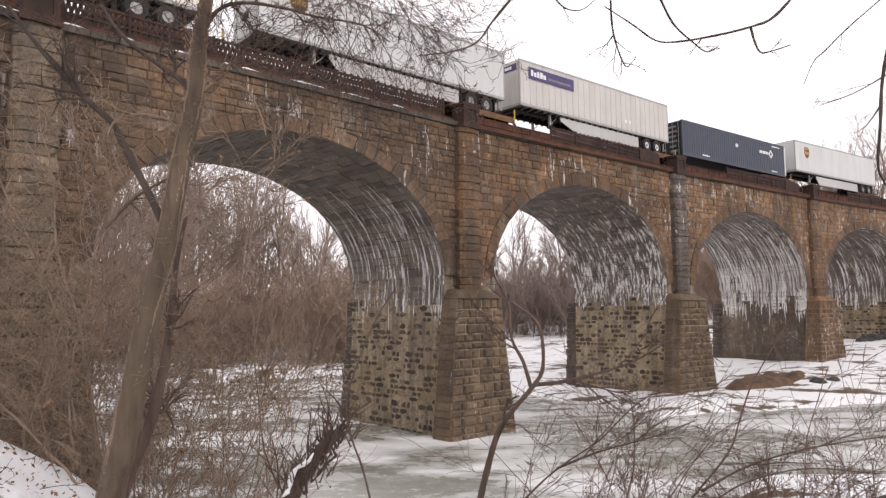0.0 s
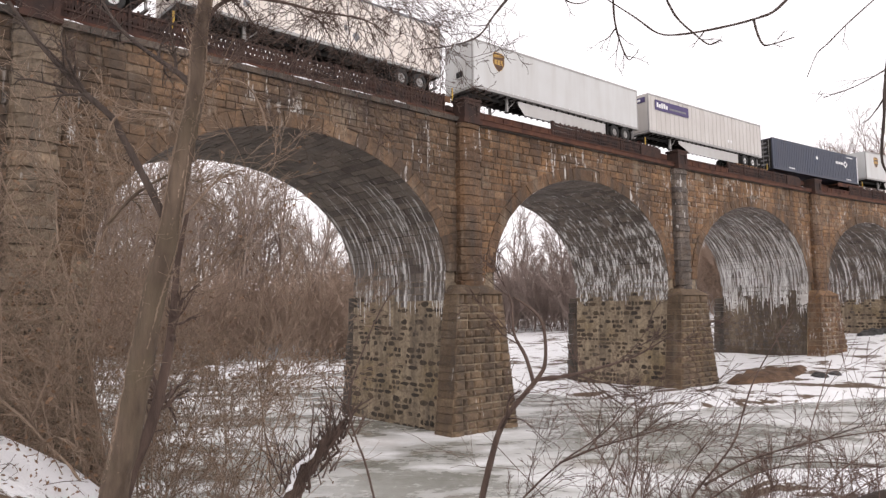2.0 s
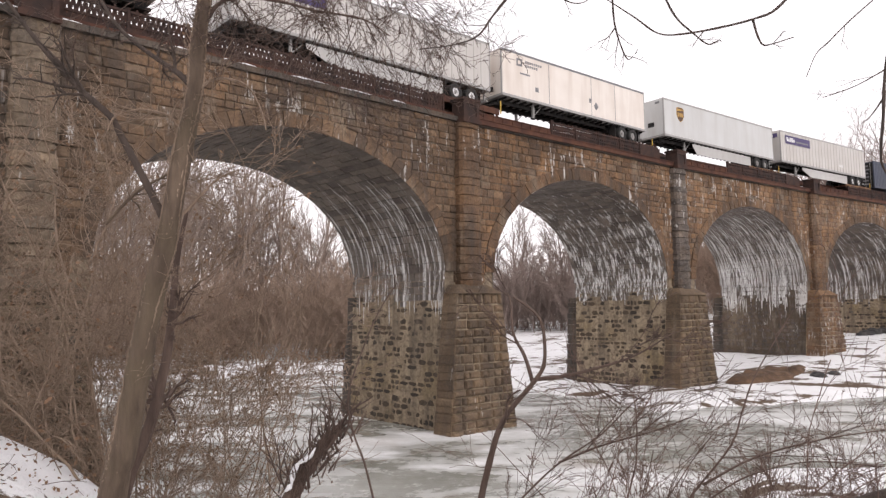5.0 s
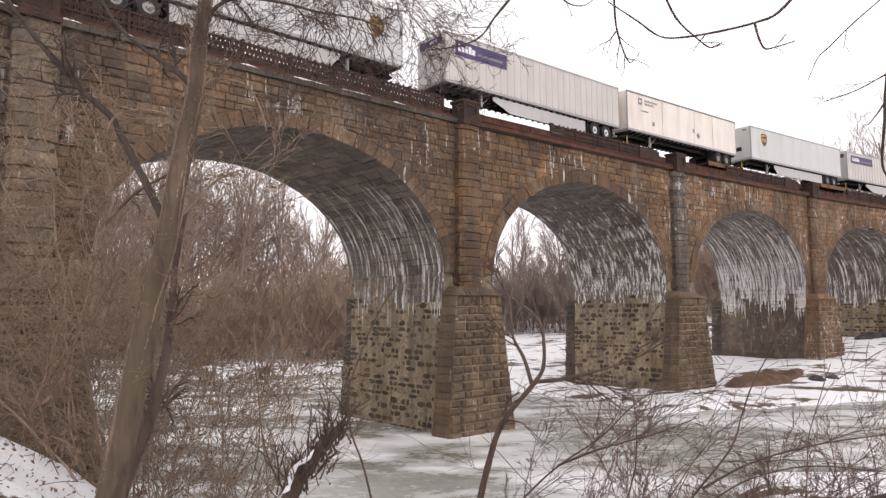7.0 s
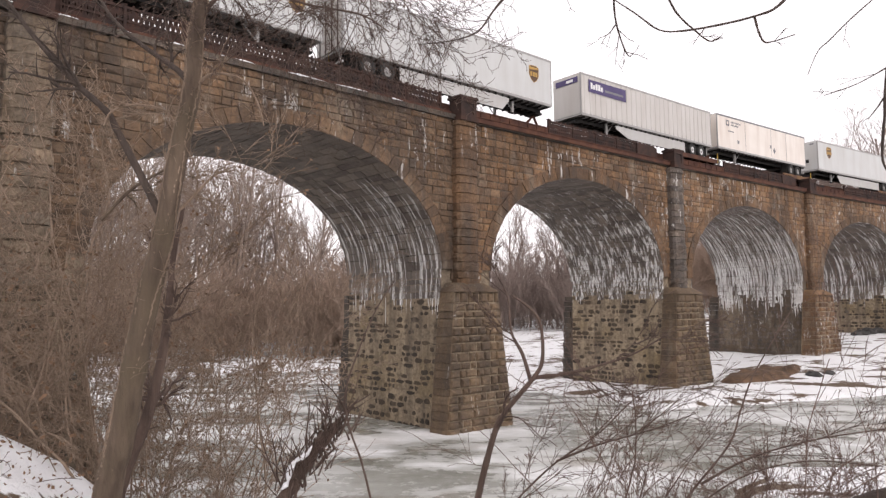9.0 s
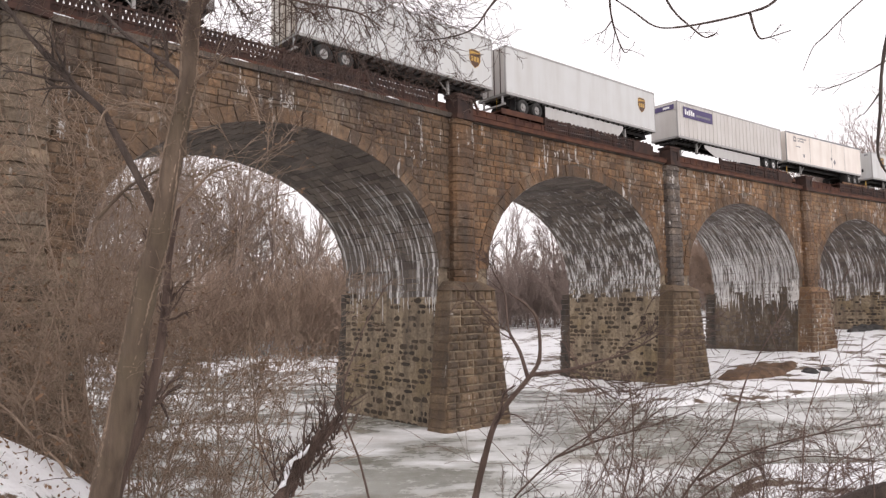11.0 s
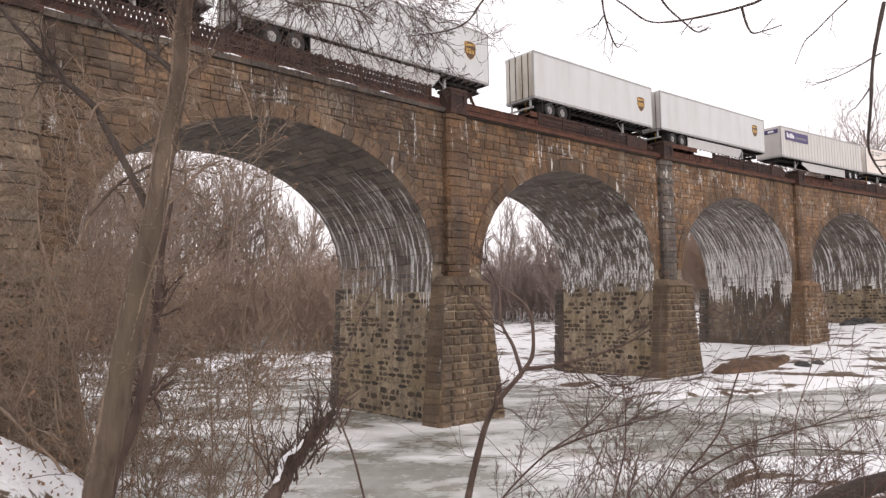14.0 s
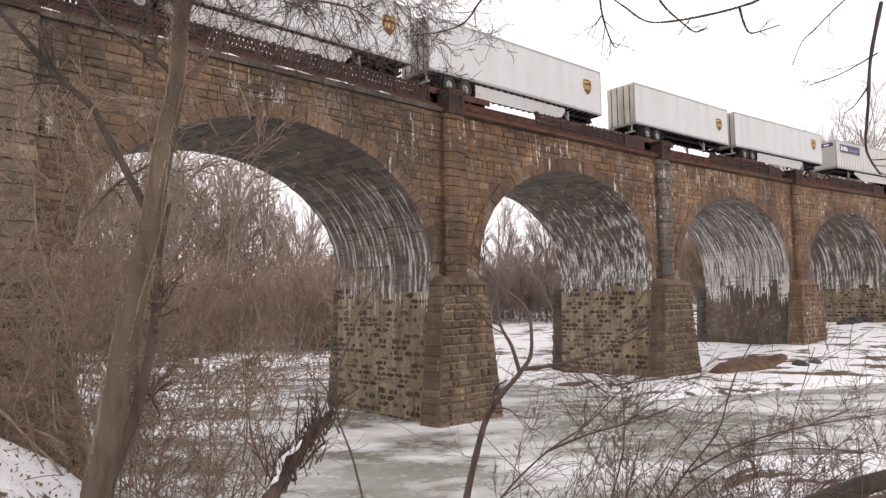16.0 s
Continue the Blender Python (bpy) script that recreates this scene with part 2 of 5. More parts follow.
def ice_material():
    m = Nodes("river_ice", 0.35)
    flow = m.noise(0.07, 7, (0.8, 1.5, 1.0), None, 0.62)
    snowy = m.ramp(flow, [(0.49, 0.0), (0.54, 0.75), (0.6, 1.0)])
    drift = m.ramp(m.noise(0.5, 8, (0.6, 0.85, 1.0), None, 0.75), [(0.5, 0.0), (0.6, 1.0)])
    frost = m.ramp(m.noise(2.4, 6, (1.0, 0.7, 1.0), None, 0.7), [(0.45, 0.0), (0.65, 0.7)])
    snowy = m.mix(0.4, snowy, m.mix(0.35, drift, frost))
    grey = m.mix(m.ramp(m.noise(0.2, 5, (0.7, 1.3, 1.0)), [(0.35, 0.0), (0.65, 1.0)]), (0.2, 0.205, 0.175), (0.42, 0.43, 0.4))
    grey = m.mix(m.ramp(m.noise(0.12, 6, (1.0, 1.6, 1.0)), [(0.56, 0.0), (0.66, 0.6)]), grey, (0.24, 0.19, 0.14))
    m.colour(m.mix(snowy, grey, (0.9, 0.905, 0.91)))
    m.rough(m.ramp(snowy, [(0.0, 0.16), (0.6, 0.75)]))
    m.bump(m.noise(1.5, 8, None, None, 0.65), 0.06, 0.6)
    return m.mat


M_SNOW, M_LITTER, M_ICE = snow_material(), woodland_floor(), ice_material()


def bark_material(name, a, b, moss=None):
    m = Nodes(name, 0.92)
    c = m.mix(m.ramp(m.noise(3.0, 6, (2.5, 2.5, 0.5)), [(0.3, 0.0), (0.7, 1.0)]), a, b)
    if moss:
        c = m.mix(m.ramp(m.noise(1.3, 4), [(0.45, 0.0), (0.65, 0.6)]), c, moss)
    m.colour(c)
    m.bump(m.noise(13, 8, (1.8, 1.8, 0.35), None, 0.65), 0.05, 1.0)
    return m.mat


M_BARK = bark_material("grey_brown_bark", (0.075, 0.052, 0.037), (0.18, 0.13, 0.092), (0.13, 0.1, 0.062))
M_TWIG = bark_material("brown_twig_bark", (0.19, 0.135, 0.095), (0.36, 0.265, 0.195))
M_REDTWIG = bark_material("red_brown_twig_bark", (0.1, 0.062, 0.048), (0.2, 0.13, 0.1))
M_DARKTWIG = bark_material("dark_branch_bark", (0.045, 0.033, 0.027), (0.1, 0.074, 0.06))
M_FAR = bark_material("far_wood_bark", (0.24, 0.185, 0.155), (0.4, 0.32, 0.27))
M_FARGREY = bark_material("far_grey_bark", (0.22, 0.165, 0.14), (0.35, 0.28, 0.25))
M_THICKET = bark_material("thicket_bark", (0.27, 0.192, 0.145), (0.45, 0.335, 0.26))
M_VINE = bark_material("vine_bark", (0.075, 0.049, 0.039), (0.15, 0.102, 0.08))
M_LEAF = two_tone("dead_leaf", (0.16, 0.09, 0.05), (0.25, 0.15, 0.09), 3.0, 0.8)
M_CLEANSNOW = two_tone("clean_snow", (0.86, 0.87, 0.89), (0.78, 0.79, 0.81), 1.0, 0.7)
M_EARTH = two_tone("bare_brown_earth", (0.06, 0.035, 0.02), (0.16, 0.095, 0.055), 0.9, 0.95, 0.0, 0.06)
M_ROCK = two_tone("dark_boulder", (0.03, 0.03, 0.03), (0.09, 0.085, 0.08), 1.2, 0.9, 0.0, 0.05)


# ---- building helpers ----
def part(name, bm, material, parent=None, label="", smooth=False):
    """One mesh object from a bmesh, under a thing or a part."""
    me = bpy.data.meshes.new(name)
    bm.to_mesh(me)
    bm.free()
    return link_mesh(name, me, material, parent, label, smooth)


def link_mesh(name, me, material, parent=None, label="", smooth=False):
    if not me.materials:
        me.materials.append(material)
    if smooth:
        me.polygons.foreach_set("use_smooth", [True] * len(me.polygons))
    ob = new(name, me)
    ob.parent = parent
    if label:
        ob["label"] = label
    return ob


class Bag:
    """Vertices and faces gathered for one mesh."""

    def __init__(self):
        self.v, self.f, self.uv = [], [], []

    def hexa(self, p):
        """Eight corners: four of the back ring, then four of the front ring."""
        k = len(self.v)
        self.v.extend(p)
        for q in ((4, 5, 6, 7), (0, 1, 5, 4), (1, 2, 6, 5), (2, 3, 7, 6), (3, 0, 4, 7), (3, 2, 1, 0)):
            self.f.append(tuple(k + i for i in q))

    def box(self, x0, x1, y0, y1, z0, z1):
        self.hexa([(x0, y1, z0), (x1, y1, z0), (x1, y1, z1), (x0, y1, z1), (x0, y0, z0), (x1, y0, z0), (x1, y0, z1), (x0, y0, z1)])

    def quad(self, a, b, c, d):
        k = len(self.v)
        self.v.extend((a, b, c, d))
        self.f.append((k, k + 1, k + 2, k + 3))

    def tube(self, pts, radii, sides=4):
        pts = np.asarray(pts, float)
        n = len(pts)
        d = np.gradient(pts, axis=0)
        d /= np.linalg.norm(d, axis=1)[:, None] + 1e-9
        ref = np.array((0.31, 0.87, 0.38)) if abs(d[0, 2]) > 0.6 else np.array((0.1, 0.05, 1.0))
        a = np.cross(d, ref)
        a /= np.linalg.norm(a, axis=1)[:, None] + 1e-9
        b = np.cross(d, a)
        ang = np.arange(sides) * 2 * np.pi / sides
        ring = pts[:, None] + np.asarray(radii)[:, None, None] * (np.cos(ang)[None, :, None] * a[:, None] + np.sin(ang)[None, :, None] * b[:, None])
        k = len(self.v)
        self.v.extend(map(tuple, ring.reshape(-1, 3)))
        for i in range(n - 1):
            o = k + i * sides
            for j in range(sides):
                j2 = (j + 1) % sides
                self.f.append((o + j, o + j2, o + sides + j2, o + sides + j))
        self.f.append(tuple(k + (n - 1) * sides + j for j in range(sides)))

    def mesh(self, name):
        me = bpy.data.meshes.new(name)
        me.from_pydata(self.v, [], self.f)
        return me

    def make(self, name, material, parent=None, label="", smooth=False):
        return link_mesh(name, self.mesh(name), material, parent, label, smooth)


def thing(name, label, category, group="", kind="", at=None):
    ob = new(name)
    if at is not None:
        ob.matrix_world = at
    return tagged(ob, label, category, group, kind)


# ---- plan of the viaduct ----
# The face towards the camera runs in straight chords from pier to pier round a wide curve.
CX, CY, RAD, TH1, SPAN = 288.106, -287.808, 434.658, 41.265, 21.476
CHORD = 21.474
SPRING, RISE, HALF, WIDE, TOP = 8.543, 6.312, 8.855, 8.756, 16.94
RAIL = 17.55


def vertex(k):
    a = math.pi / 2 + radians(TH1) - (k - 1) * SPAN / RAD
    return CX + RAD * math.cos(a), CY + RAD * math.sin(a)


def face_frame(k):
    """Pose whose x runs along the chord from pier k, y into the masonry, z up."""
    ax, ay = vertex(k)
    bx, by = vertex(k + 1)
    return Matrix.Translation((ax, ay, 0)) @ Matrix.Rotation(math.atan2(by - ay, bx - ax), 4, "Z")


def pier_frame(k):
    """Pose at pier k, with x along the mean of its two chords."""
    x, y = vertex(k)
    (ax, ay), (bx, by) = vertex(k - 1), vertex(k + 1)
    return Matrix.Translation((x, y, 0)) @ Matrix.Rotation(math.atan2(by - ay, bx - ax), 4, "Z")


def track_pose(s, z=RAIL, off=2.2):
    """Pose on the curved track, s metres along it from pier 0."""
    a = math.pi / 2 + radians(TH1) + SPAN / RAD - s * (SPAN / CHORD) / RAD
    r = RAD + off - 0.06
    z += 0.2 * smooth(25, 70, s)
    return Matrix.Translation((CX + r * math.cos(a), CY + r * math.sin(a), z)) @ Matrix.Rotation(a - math.pi / 2, 4, "Z")


HUMP = (51.0, -3.4)


def hump_height(dx, dy):
    return min(2.2 - 0.032 * (dx - HUMP[0]) ** 2 - 0.42 * (dy - HUMP[1]) ** 2, 1.35 + 0.02 * (dx - HUMP[0]) + 0.1 * math.sin(1.7 * dx))


def ground_height(x, y):
    """The land: a river bed through the middle, banks on either side."""
    p, q = x, y
    # distance behind the bridge line and along it
    dx, dy = q_along(p, q)
    far = smooth(96, 74, dx)
    # right bank, rising from the second pier
    e = dx - (30.0 + 1.2 * math.sin(dy * 0.23) + 0.6 * math.sin(dy * 0.9))
    e -= 1.5
    if dy < -4:
        e -= 2.0 * (-4 - dy)
    right = -0.9 + 1.15 * smooth(1.5, 4.5, e) + 0.45 * smooth(4, 12, e) + 2.5 * smooth(10, 56, e) + 9.0 * smooth(60, 140, e)
    # wooded left bank, beyond the bridge
    w = dy - (42 - 0.28 * (dx - 10))
    back = -0.9 + 1.7 * smooth(-3, 5, w) + 3.2 * smooth(6, 90, w) if dx < 60 else -0.9
    # near bank, on which the camera stands
    n = 15.0 + 0.10 * p - q
    flat = n + 1.5 * min(max(p - 3, 0.0), 9.0)
    if p < -6:
        n += 0.95 * (-6 - p)
    near = -0.9 + 1.4 * smooth(-1.5, 4.5, max(n, flat)) + 4.6 * smooth(3, 13, n)
    # snowy shoulder under the leaning tree
    mound = 4.42 + 0.25 * noise.noise((p * 0.8, q * 0.8, 7)) - 0.5 * max(p + 7.3, 0.0) - 1.1 * max(p + 5.9, 0.0) - 1.0 * max(q - 12.2, 0.0) - 0.05 * abs(p + 8)
    # snow heaped along the edge of the ice before the second pier
    berm = 0.85 + 0.3 * noise.noise((p * 0.5, q * 0.5, 5)) - 0.012 * (dx - 41.5) ** 2 - 0.2 * (dy + 3.6) ** 2
    h = max(right, back, near, mound, berm)
    return h + 0.16 * noise.noise((p * 0.22, q * 0.22, 0)) + 0.07 * noise.noise((p * 0.9, q * 0.9, 3))


def smooth(a, b, v):
    t = min(max((v - a) / (b - a), 0.0), 1.0)
    return t * t * (3 - 2 * t)


_FF = pier_frame(1).inverted()


def q_along(x, y):
    v = _FF @ Vector((x, y, 0))
    return v.x + CHORD, v.y


# ---- ground and river ----
def build_ground():
    xs = sorted(set([round(v, 2) for v in np.concatenate([np.arange(-60, 120, 1.5), np.arange(-900, -60, 60), np.arange(120, 901, 60), np.arange(-16, 30, 0.5)])]))
    ys = sorted(set([round(v, 2) for v in np.concatenate([np.arange(-20, 150, 1.5), np.arange(-400, -20, 60), np.arange(150, 1500, 75), np.arange(2, 30, 0.5)])]))
    b = Bag()
    for y in ys:
        for x in xs:
            b.v.append((x, y, ground_height(x, y)))
    n = len(xs)
    for j in range(len(ys) - 1):
        for i in range(n - 1):
            b.f.append((j * n + i, j * n + i + 1, (j + 1) * n + i + 1, (j + 1) * n + i))
    g = b.make("ground", M_SNOW, smooth=True)
    g.data.materials.append(M_LITTER)
    idx = []
    for p in g.data.polygons:
        s, d = q_along(p.center.x, p.center.y)
        idx.append(1 if (d > 36 and s < 30) or d > 60 else 0)
    g.data.polygons.foreach_set("material_index", idx)
    tagged(g, "snow-covered river banks with bare brown earth showing", "ground", kind="structure")
    # bare earth cut bank by the third pier
    e, back = Bag(), _FF.inverted()
    na, nb = 44, 24
    for j in range(nb):
        for i in range(na):
            u, v = 42.5 + i * 0.4, -7.2 + j * 0.33
            p = back @ Vector((u - CHORD, v, 0))
            e.v.append((p.x, p.y, hump_height(u, v) + 0.22 * noise.noise((u * 0.9, v * 0.9, 2)) + 0.08 * noise.noise((u * 3, v * 3, 4))))
    for j in range(nb - 1):
        for i in range(na - 1):
            e.f.append((j * na + i, j * na + i + 1, (j + 1) * na + i + 1, (j + 1) * na + i))
    tagged(e.make("earth_bank", M_EARTH, smooth=True), "low cut bank of bare brown earth in the snow", "bank", kind="structure")
    w = Bag()
    step = 4.0
    for j in range(60):
        for i in range(70):
            w.v.append((-110 + i * step, 0 + j * step, 0.03 * noise.noise((i * 0.7, j * 0.7, 9))))
    for j in range(59):
        for i in range(69):
            w.f.append((j * 70 + i, j * 70 + i + 1, (j + 1) * 70 + i + 1, (j + 1) * 70 + i))
    ice = w.make("water", M_ICE, smooth=True)
    tagged(ice, "frozen river with grey ice and patches of snow", "river", kind="structure")


build_ground()

# ---- the viaduct ----
RNG = random.Random(7)
RING = 0.72


def arch_half(z, grow=0.0):
    """Half width of the arch opening at height z, with the ring's depth added."""
    t = (z - SPRING) / (RISE + grow)
    if t >= 1:
        return 0.0
    return (HALF + grow) * math.sqrt(1 - max(t, 0.0) ** 2)


def stone(bag, x0a, x1a, x0b, x1b, z0, z1, y=0.0, proud=0.05, cut=0.025, joint=0.013):
    """A dressed block: lower and upper edges may differ; its face is proud and chamfered."""
    p = proud * RNG.uniform(0.3, 1.5)
    j = joint
    back = [(x0a + j, y + 0.1, z0 + j), (x1a - j, y + 0.1, z0 + j), (x1b - j, y + 0.1, z1 - j), (x0b + j, y + 0.1, z1 - j)]
    c = j + cut

    def jog(v=0.022):
        return RNG.uniform(-v, v)

    rim = [(a[0] + jog(0.008), y - p + cut + 0.02, a[2] + jog(0.01)) for a in back]
    front = [(x0a + c + jog(), y - p + jog(), z0 + c + jog()), (x1a - c + jog(), y - p + jog(), z0 + c + jog()), (x1b - c + jog(), y - p + jog(), z1 - c + jog()), (x0b + c + jog(), y - p + jog(), z1 - c + jog())]
    t = RNG.uniform(0.3, 0.7)
    mid = ((front[0][0] + front[3][0]) / 2 * (1 - t) + (front[1][0] + front[2][0]) / 2 * t, y - p - RNG.uniform(0.0, 0.06), (z0 + z1) / 2 + jog(0.06))
    k = len(bag.v)
    bag.v.extend(back + rim + front + [mid])
    for r in (0, 4):
        for i in range(4):
            i2 = (i + 1) % 4
            bag.f.append((k + r + i, k + r + i2, k + r + 4 + i2, k + r + 4 + i))
    for i in range(4):
        bag.f.append((k + 8 + i, k + 8 + (i + 1) % 4, k + 12))


def courses(z0, z1, size):
    out, z = [], z0
    while z < z1 - size * 0.6:
        h = size * RNG.uniform(0.82, 1.2)
        out.append((z, min(z + h, z1)))
        z += h
    out[-1] = (out[-1][0], z1)
    return out


def row_of_stones(bags, x0a, x1a, x0b, x1b, z0, z1, y, length=0.85, proud=0.05, cut=0.025, joint=0.013):
    """Fills a course; its ends may slope."""
    n = max(1, round(((x1a - x0a) + (x1b - x0b)) / 2 / length))
    cuts = [0.0] + sorted((i + RNG.uniform(-0.28, 0.28)) / n for i in range(1, n)) + [1.0]
    for u, v in zip(cuts, cuts[1:]):
        if v - u < 0.002:
            continue
        la, lb = x0a + (x1a - x0a) * u, x0b + (x1b - x0b) * u
        ra, rb = x0a + (x1a - x0a) * v, x0b + (x1b - x0b) * v
        if 0 < u:
            la = lb = (la + lb) / 2
        if v < 1:
            ra = rb = (ra + rb) / 2
        if ra - la < 0.05 and rb - lb < 0.05:
            continue
        stone(bags((la + rb) / 2), la, ra, lb, rb, z0, z1, y, proud, cut, joint)


def wall_span(k, viaduct):
    """Spandrel, ring and soffit of the arch between piers k and k + 1."""
    m = face_frame(k)
    mid = CHORD / 2
    body, uvs = Bag(), []
    n = 48
    ph = [math.pi * i / n for i in range(n + 1)]
    curve = [(mid - HALF * math.cos(a), SPRING + RISE * math.sin(a)) for a in ph]
    tops = [(0.0, TOP)] + [(x, TOP) for x, z in curve[1:-1]] + [(CHORD, TOP)]
    for y in (0.0, WIDE):
        for i in range(n):
            (xa, za), (xb, zb) = curve[i], curve[i + 1]
            body.quad((xa, y, za), (xb, y, zb), (tops[i + 1][0], y, TOP), (tops[i][0], y, TOP))
        for e, c in ((0.0, curve[0][0]), (CHORD, curve[-1][0])):
            body.quad((e, y, SPRING), (c, y, SPRING), (e, y, TOP), (e, y, TOP))
    body.quad((0, 0, TOP), (CHORD, 0, TOP), (CHORD, WIDE, TOP), (0, WIDE, TOP))
    wall = body.make("spandrel_core", M_MORTAR, viaduct)
    wall.matrix_world = m
    # soffit stones, in rows that follow the curve
    sof, runs = Bag(), []
    arc = [0.0]
    fine = 200
    cv = [(mid - HALF * math.cos(math.pi * i / fine), SPRING + RISE * math.sin(math.pi * i / fine), math.pi * i / fine) for i in range(fine + 1)]
    for a, b in zip(cv, cv[1:]):
        arc.append(arc[-1] + math.hypot(b[0] - a[0], b[1] - a[1]))
    total, rows = arc[-1], int(arc[-1] / 0.42)

    def at(d, lift):
        i = min(max(np.searchsorted(arc, d) - 1, 0), fine - 1)
        t = (d - arc[i]) / (arc[i + 1] - arc[i])
        a = math.pi * (i + t) / fine
        nx, nz = -math.cos(a) / HALF, math.sin(a) / RISE
        q = math.hypot(nx, nz)
        return mid - HALF * math.cos(a) - lift * nx / q, SPRING + RISE * math.sin(a) - lift * nz / q

    edges = [total * (r + (RNG.uniform(-0.22, 0.22) if 0 < r < rows else 0.0)) / rows for r in range(rows + 1)]
    for r in range(rows):
        d0, d1 = edges[r], edges[r + 1]
        y = -0.02
        while y < WIDE:
            y1 = min(y + RNG.uniform(0.55, 1.25), WIDE + 0.02)
            if WIDE - y1 < 0.3:
                y1 = WIDE + 0.02
            lift = RNG.uniform(0.01, 0.05)
            g = 0.0025
            base = len(sof.v)
            for l, gg in ((-0.05, g), (lift, g + 0.012)):
                for dd, yy in ((d0 + gg, y + gg), (d1 - gg, y + gg), (d1 - gg, y1 - gg), (d0 + gg, y1 - gg)):
                    dd = min(max(dd + RNG.uniform(-0.02, 0.02), 0.0), total)
                    x, z = at(dd, l)
                    sof.v.append((x, yy, z))
                    runs.append((yy + 31.0 * k, abs(dd - total / 2) + 40 * k))
            for q in ((4, 5, 6, 7), (0, 1, 5, 4), (1, 2, 6, 5), (2, 3, 7, 6), (3, 0, 4, 7)):
                sof.f.append(tuple(base + i for i in q))
            y = y1
    me = sof.mesh("soffit_masonry")
    lay = me.uv_layers.new(name="run")
    for lp in me.loops:
        lay.data[lp.index].uv = runs[lp.vertex_index]
    s = link_mesh("soffit_masonry", me, {1: M_BARREL_PALE, 2: M_BARREL_ICE, 3: M_BARREL_GREY}.get(k, M_BARREL), viaduct, "dark arch soffit streaked with white lime and ice")
    s["kind"] = "stuff"
    s.matrix_world = m
    # ring of wedge stones on the face
    ring = Bag()
    count = 43
    for i in range(count):
        a0, a1 = math.pi * i / count, math.pi * (i + 1) / count
        p = RNG.uniform(0.04, 0.09)
        g = RING * RNG.uniform(0.92, 1.08)
        q = [(mid - (HALF + o) * math.cos(a), SPRING + (RISE + o) * math.sin(a)) for a, o in ((a0 + 0.002, 0.0), (a1 - 0.002, 0.0), (a1 - 0.002, g), (a0 + 0.002, g))]
        one = Bag() if k in (0, 1) else ring
        one.hexa([(x, 0.1, z) for x, z in q] + [(x + RNG.uniform(-0.01, 0.01), -p + RNG.uniform(-0.02, 0.02), z) for x, z in q])
        if k in (0, 1):
            one.make("voussoir", M_STONE if k == 0 else M_RING, viaduct).matrix_world = m
    rg = None if k in (0, 1) else ring.make("arch_ring", M_RING, viaduct, "ring of warm brown wedge stones")
    if rg:
        rg["kind"] = "stuff"
        rg.matrix_world = m
    # coursed blocks of the spandrels
    blocks = Bag()
    singles = []

    def choose(x):
        """Stones round the river pier stand alone; the rest are joined."""
        if (k == 0 and x > 13.2) or (k == 1 and x < 8.0):
            singles.append(Bag())
            return singles[-1]
        return blocks

    for z0, z1 in courses(SPRING - 0.6, TOP, 0.4):
        a, b = arch_half(z0, RING), arch_half(z1, RING)
        length = RNG.uniform(0.5, 0.95)
        if a > 0.0:
            for x0, xa, xb in ((0.0, mid - a, mid - b), (None, mid + a, mid + b)):
                if x0 is not None:
                    row_of_stones(choose, 0.0, xa, 0.0, xb, z0, z1, 0.0, length)
                else:
                    row_of_stones(choose, xa, CHORD, xb, CHORD, z0, z1, 0.0, length)
        else:
            row_of_stones(choose, 0.0, CHORD, 0.0, CHORD, z0, z1, 0.0, length)
    for b in singles:
        o = b.make("stone", M_STONE if k < 1 else M_ORANGESTONE, viaduct)
        o.matrix_world = m
    bl = blocks.make("stonework", M_STONE if k < 1 else M_ORANGESTONE, viaduct, "coursed weathered sandstone blocks with white lime stains")
    bl["kind"] = "stuff"
    bl.matrix_world = m
    # coping
    x = 0.0
    rest = Bag()
    while x < CHORD:
        w = min(RNG.uniform(1.2, 1.7), CHORD - x)
        single = 0 <= k <= 3
        cop = Bag() if single else rest
        cop.box(x + 0.01, x + w - 0.01, -0.2 + RNG.uniform(-0.015, 0.015), 0.7, TOP, TOP + 0.26)
        x += w
        if single:
            cop.make("coping_stone", M_DARKSTONE, viaduct).matrix_world = m
    if rest.v:
        c = rest.make("coping_masonry", M_DARKSTONE, viaduct)
        c["kind"] = "stuff"
        c.matrix_world = m
    # strips of snow left on the ledge
    if -1 <= k <= 1:
        sn = Bag()
        x = 0.3
        while x < CHORD - 1:
            w = RNG.uniform(0.4, 2.8)
            if RNG.random() < (0.85 if k < 1 else 0.25):
                pts = [(x + w * t, -0.11 + RNG.uniform(-0.03, 0.03), TOP + 0.27) for t in (0, 0.3, 0.6, 1)]
                sn.tube(pts, [0.015, 0.075, 0.06, 0.015], 7)
            x += w + RNG.uniform(0.1, 1.4)
        if sn.v:
            c = sn.make("ledge_snow", M_CLEANSNOW, viaduct, "thin strip of snow on the ledge", True)
            c["kind"] = "stuff"
            c.matrix_world = m


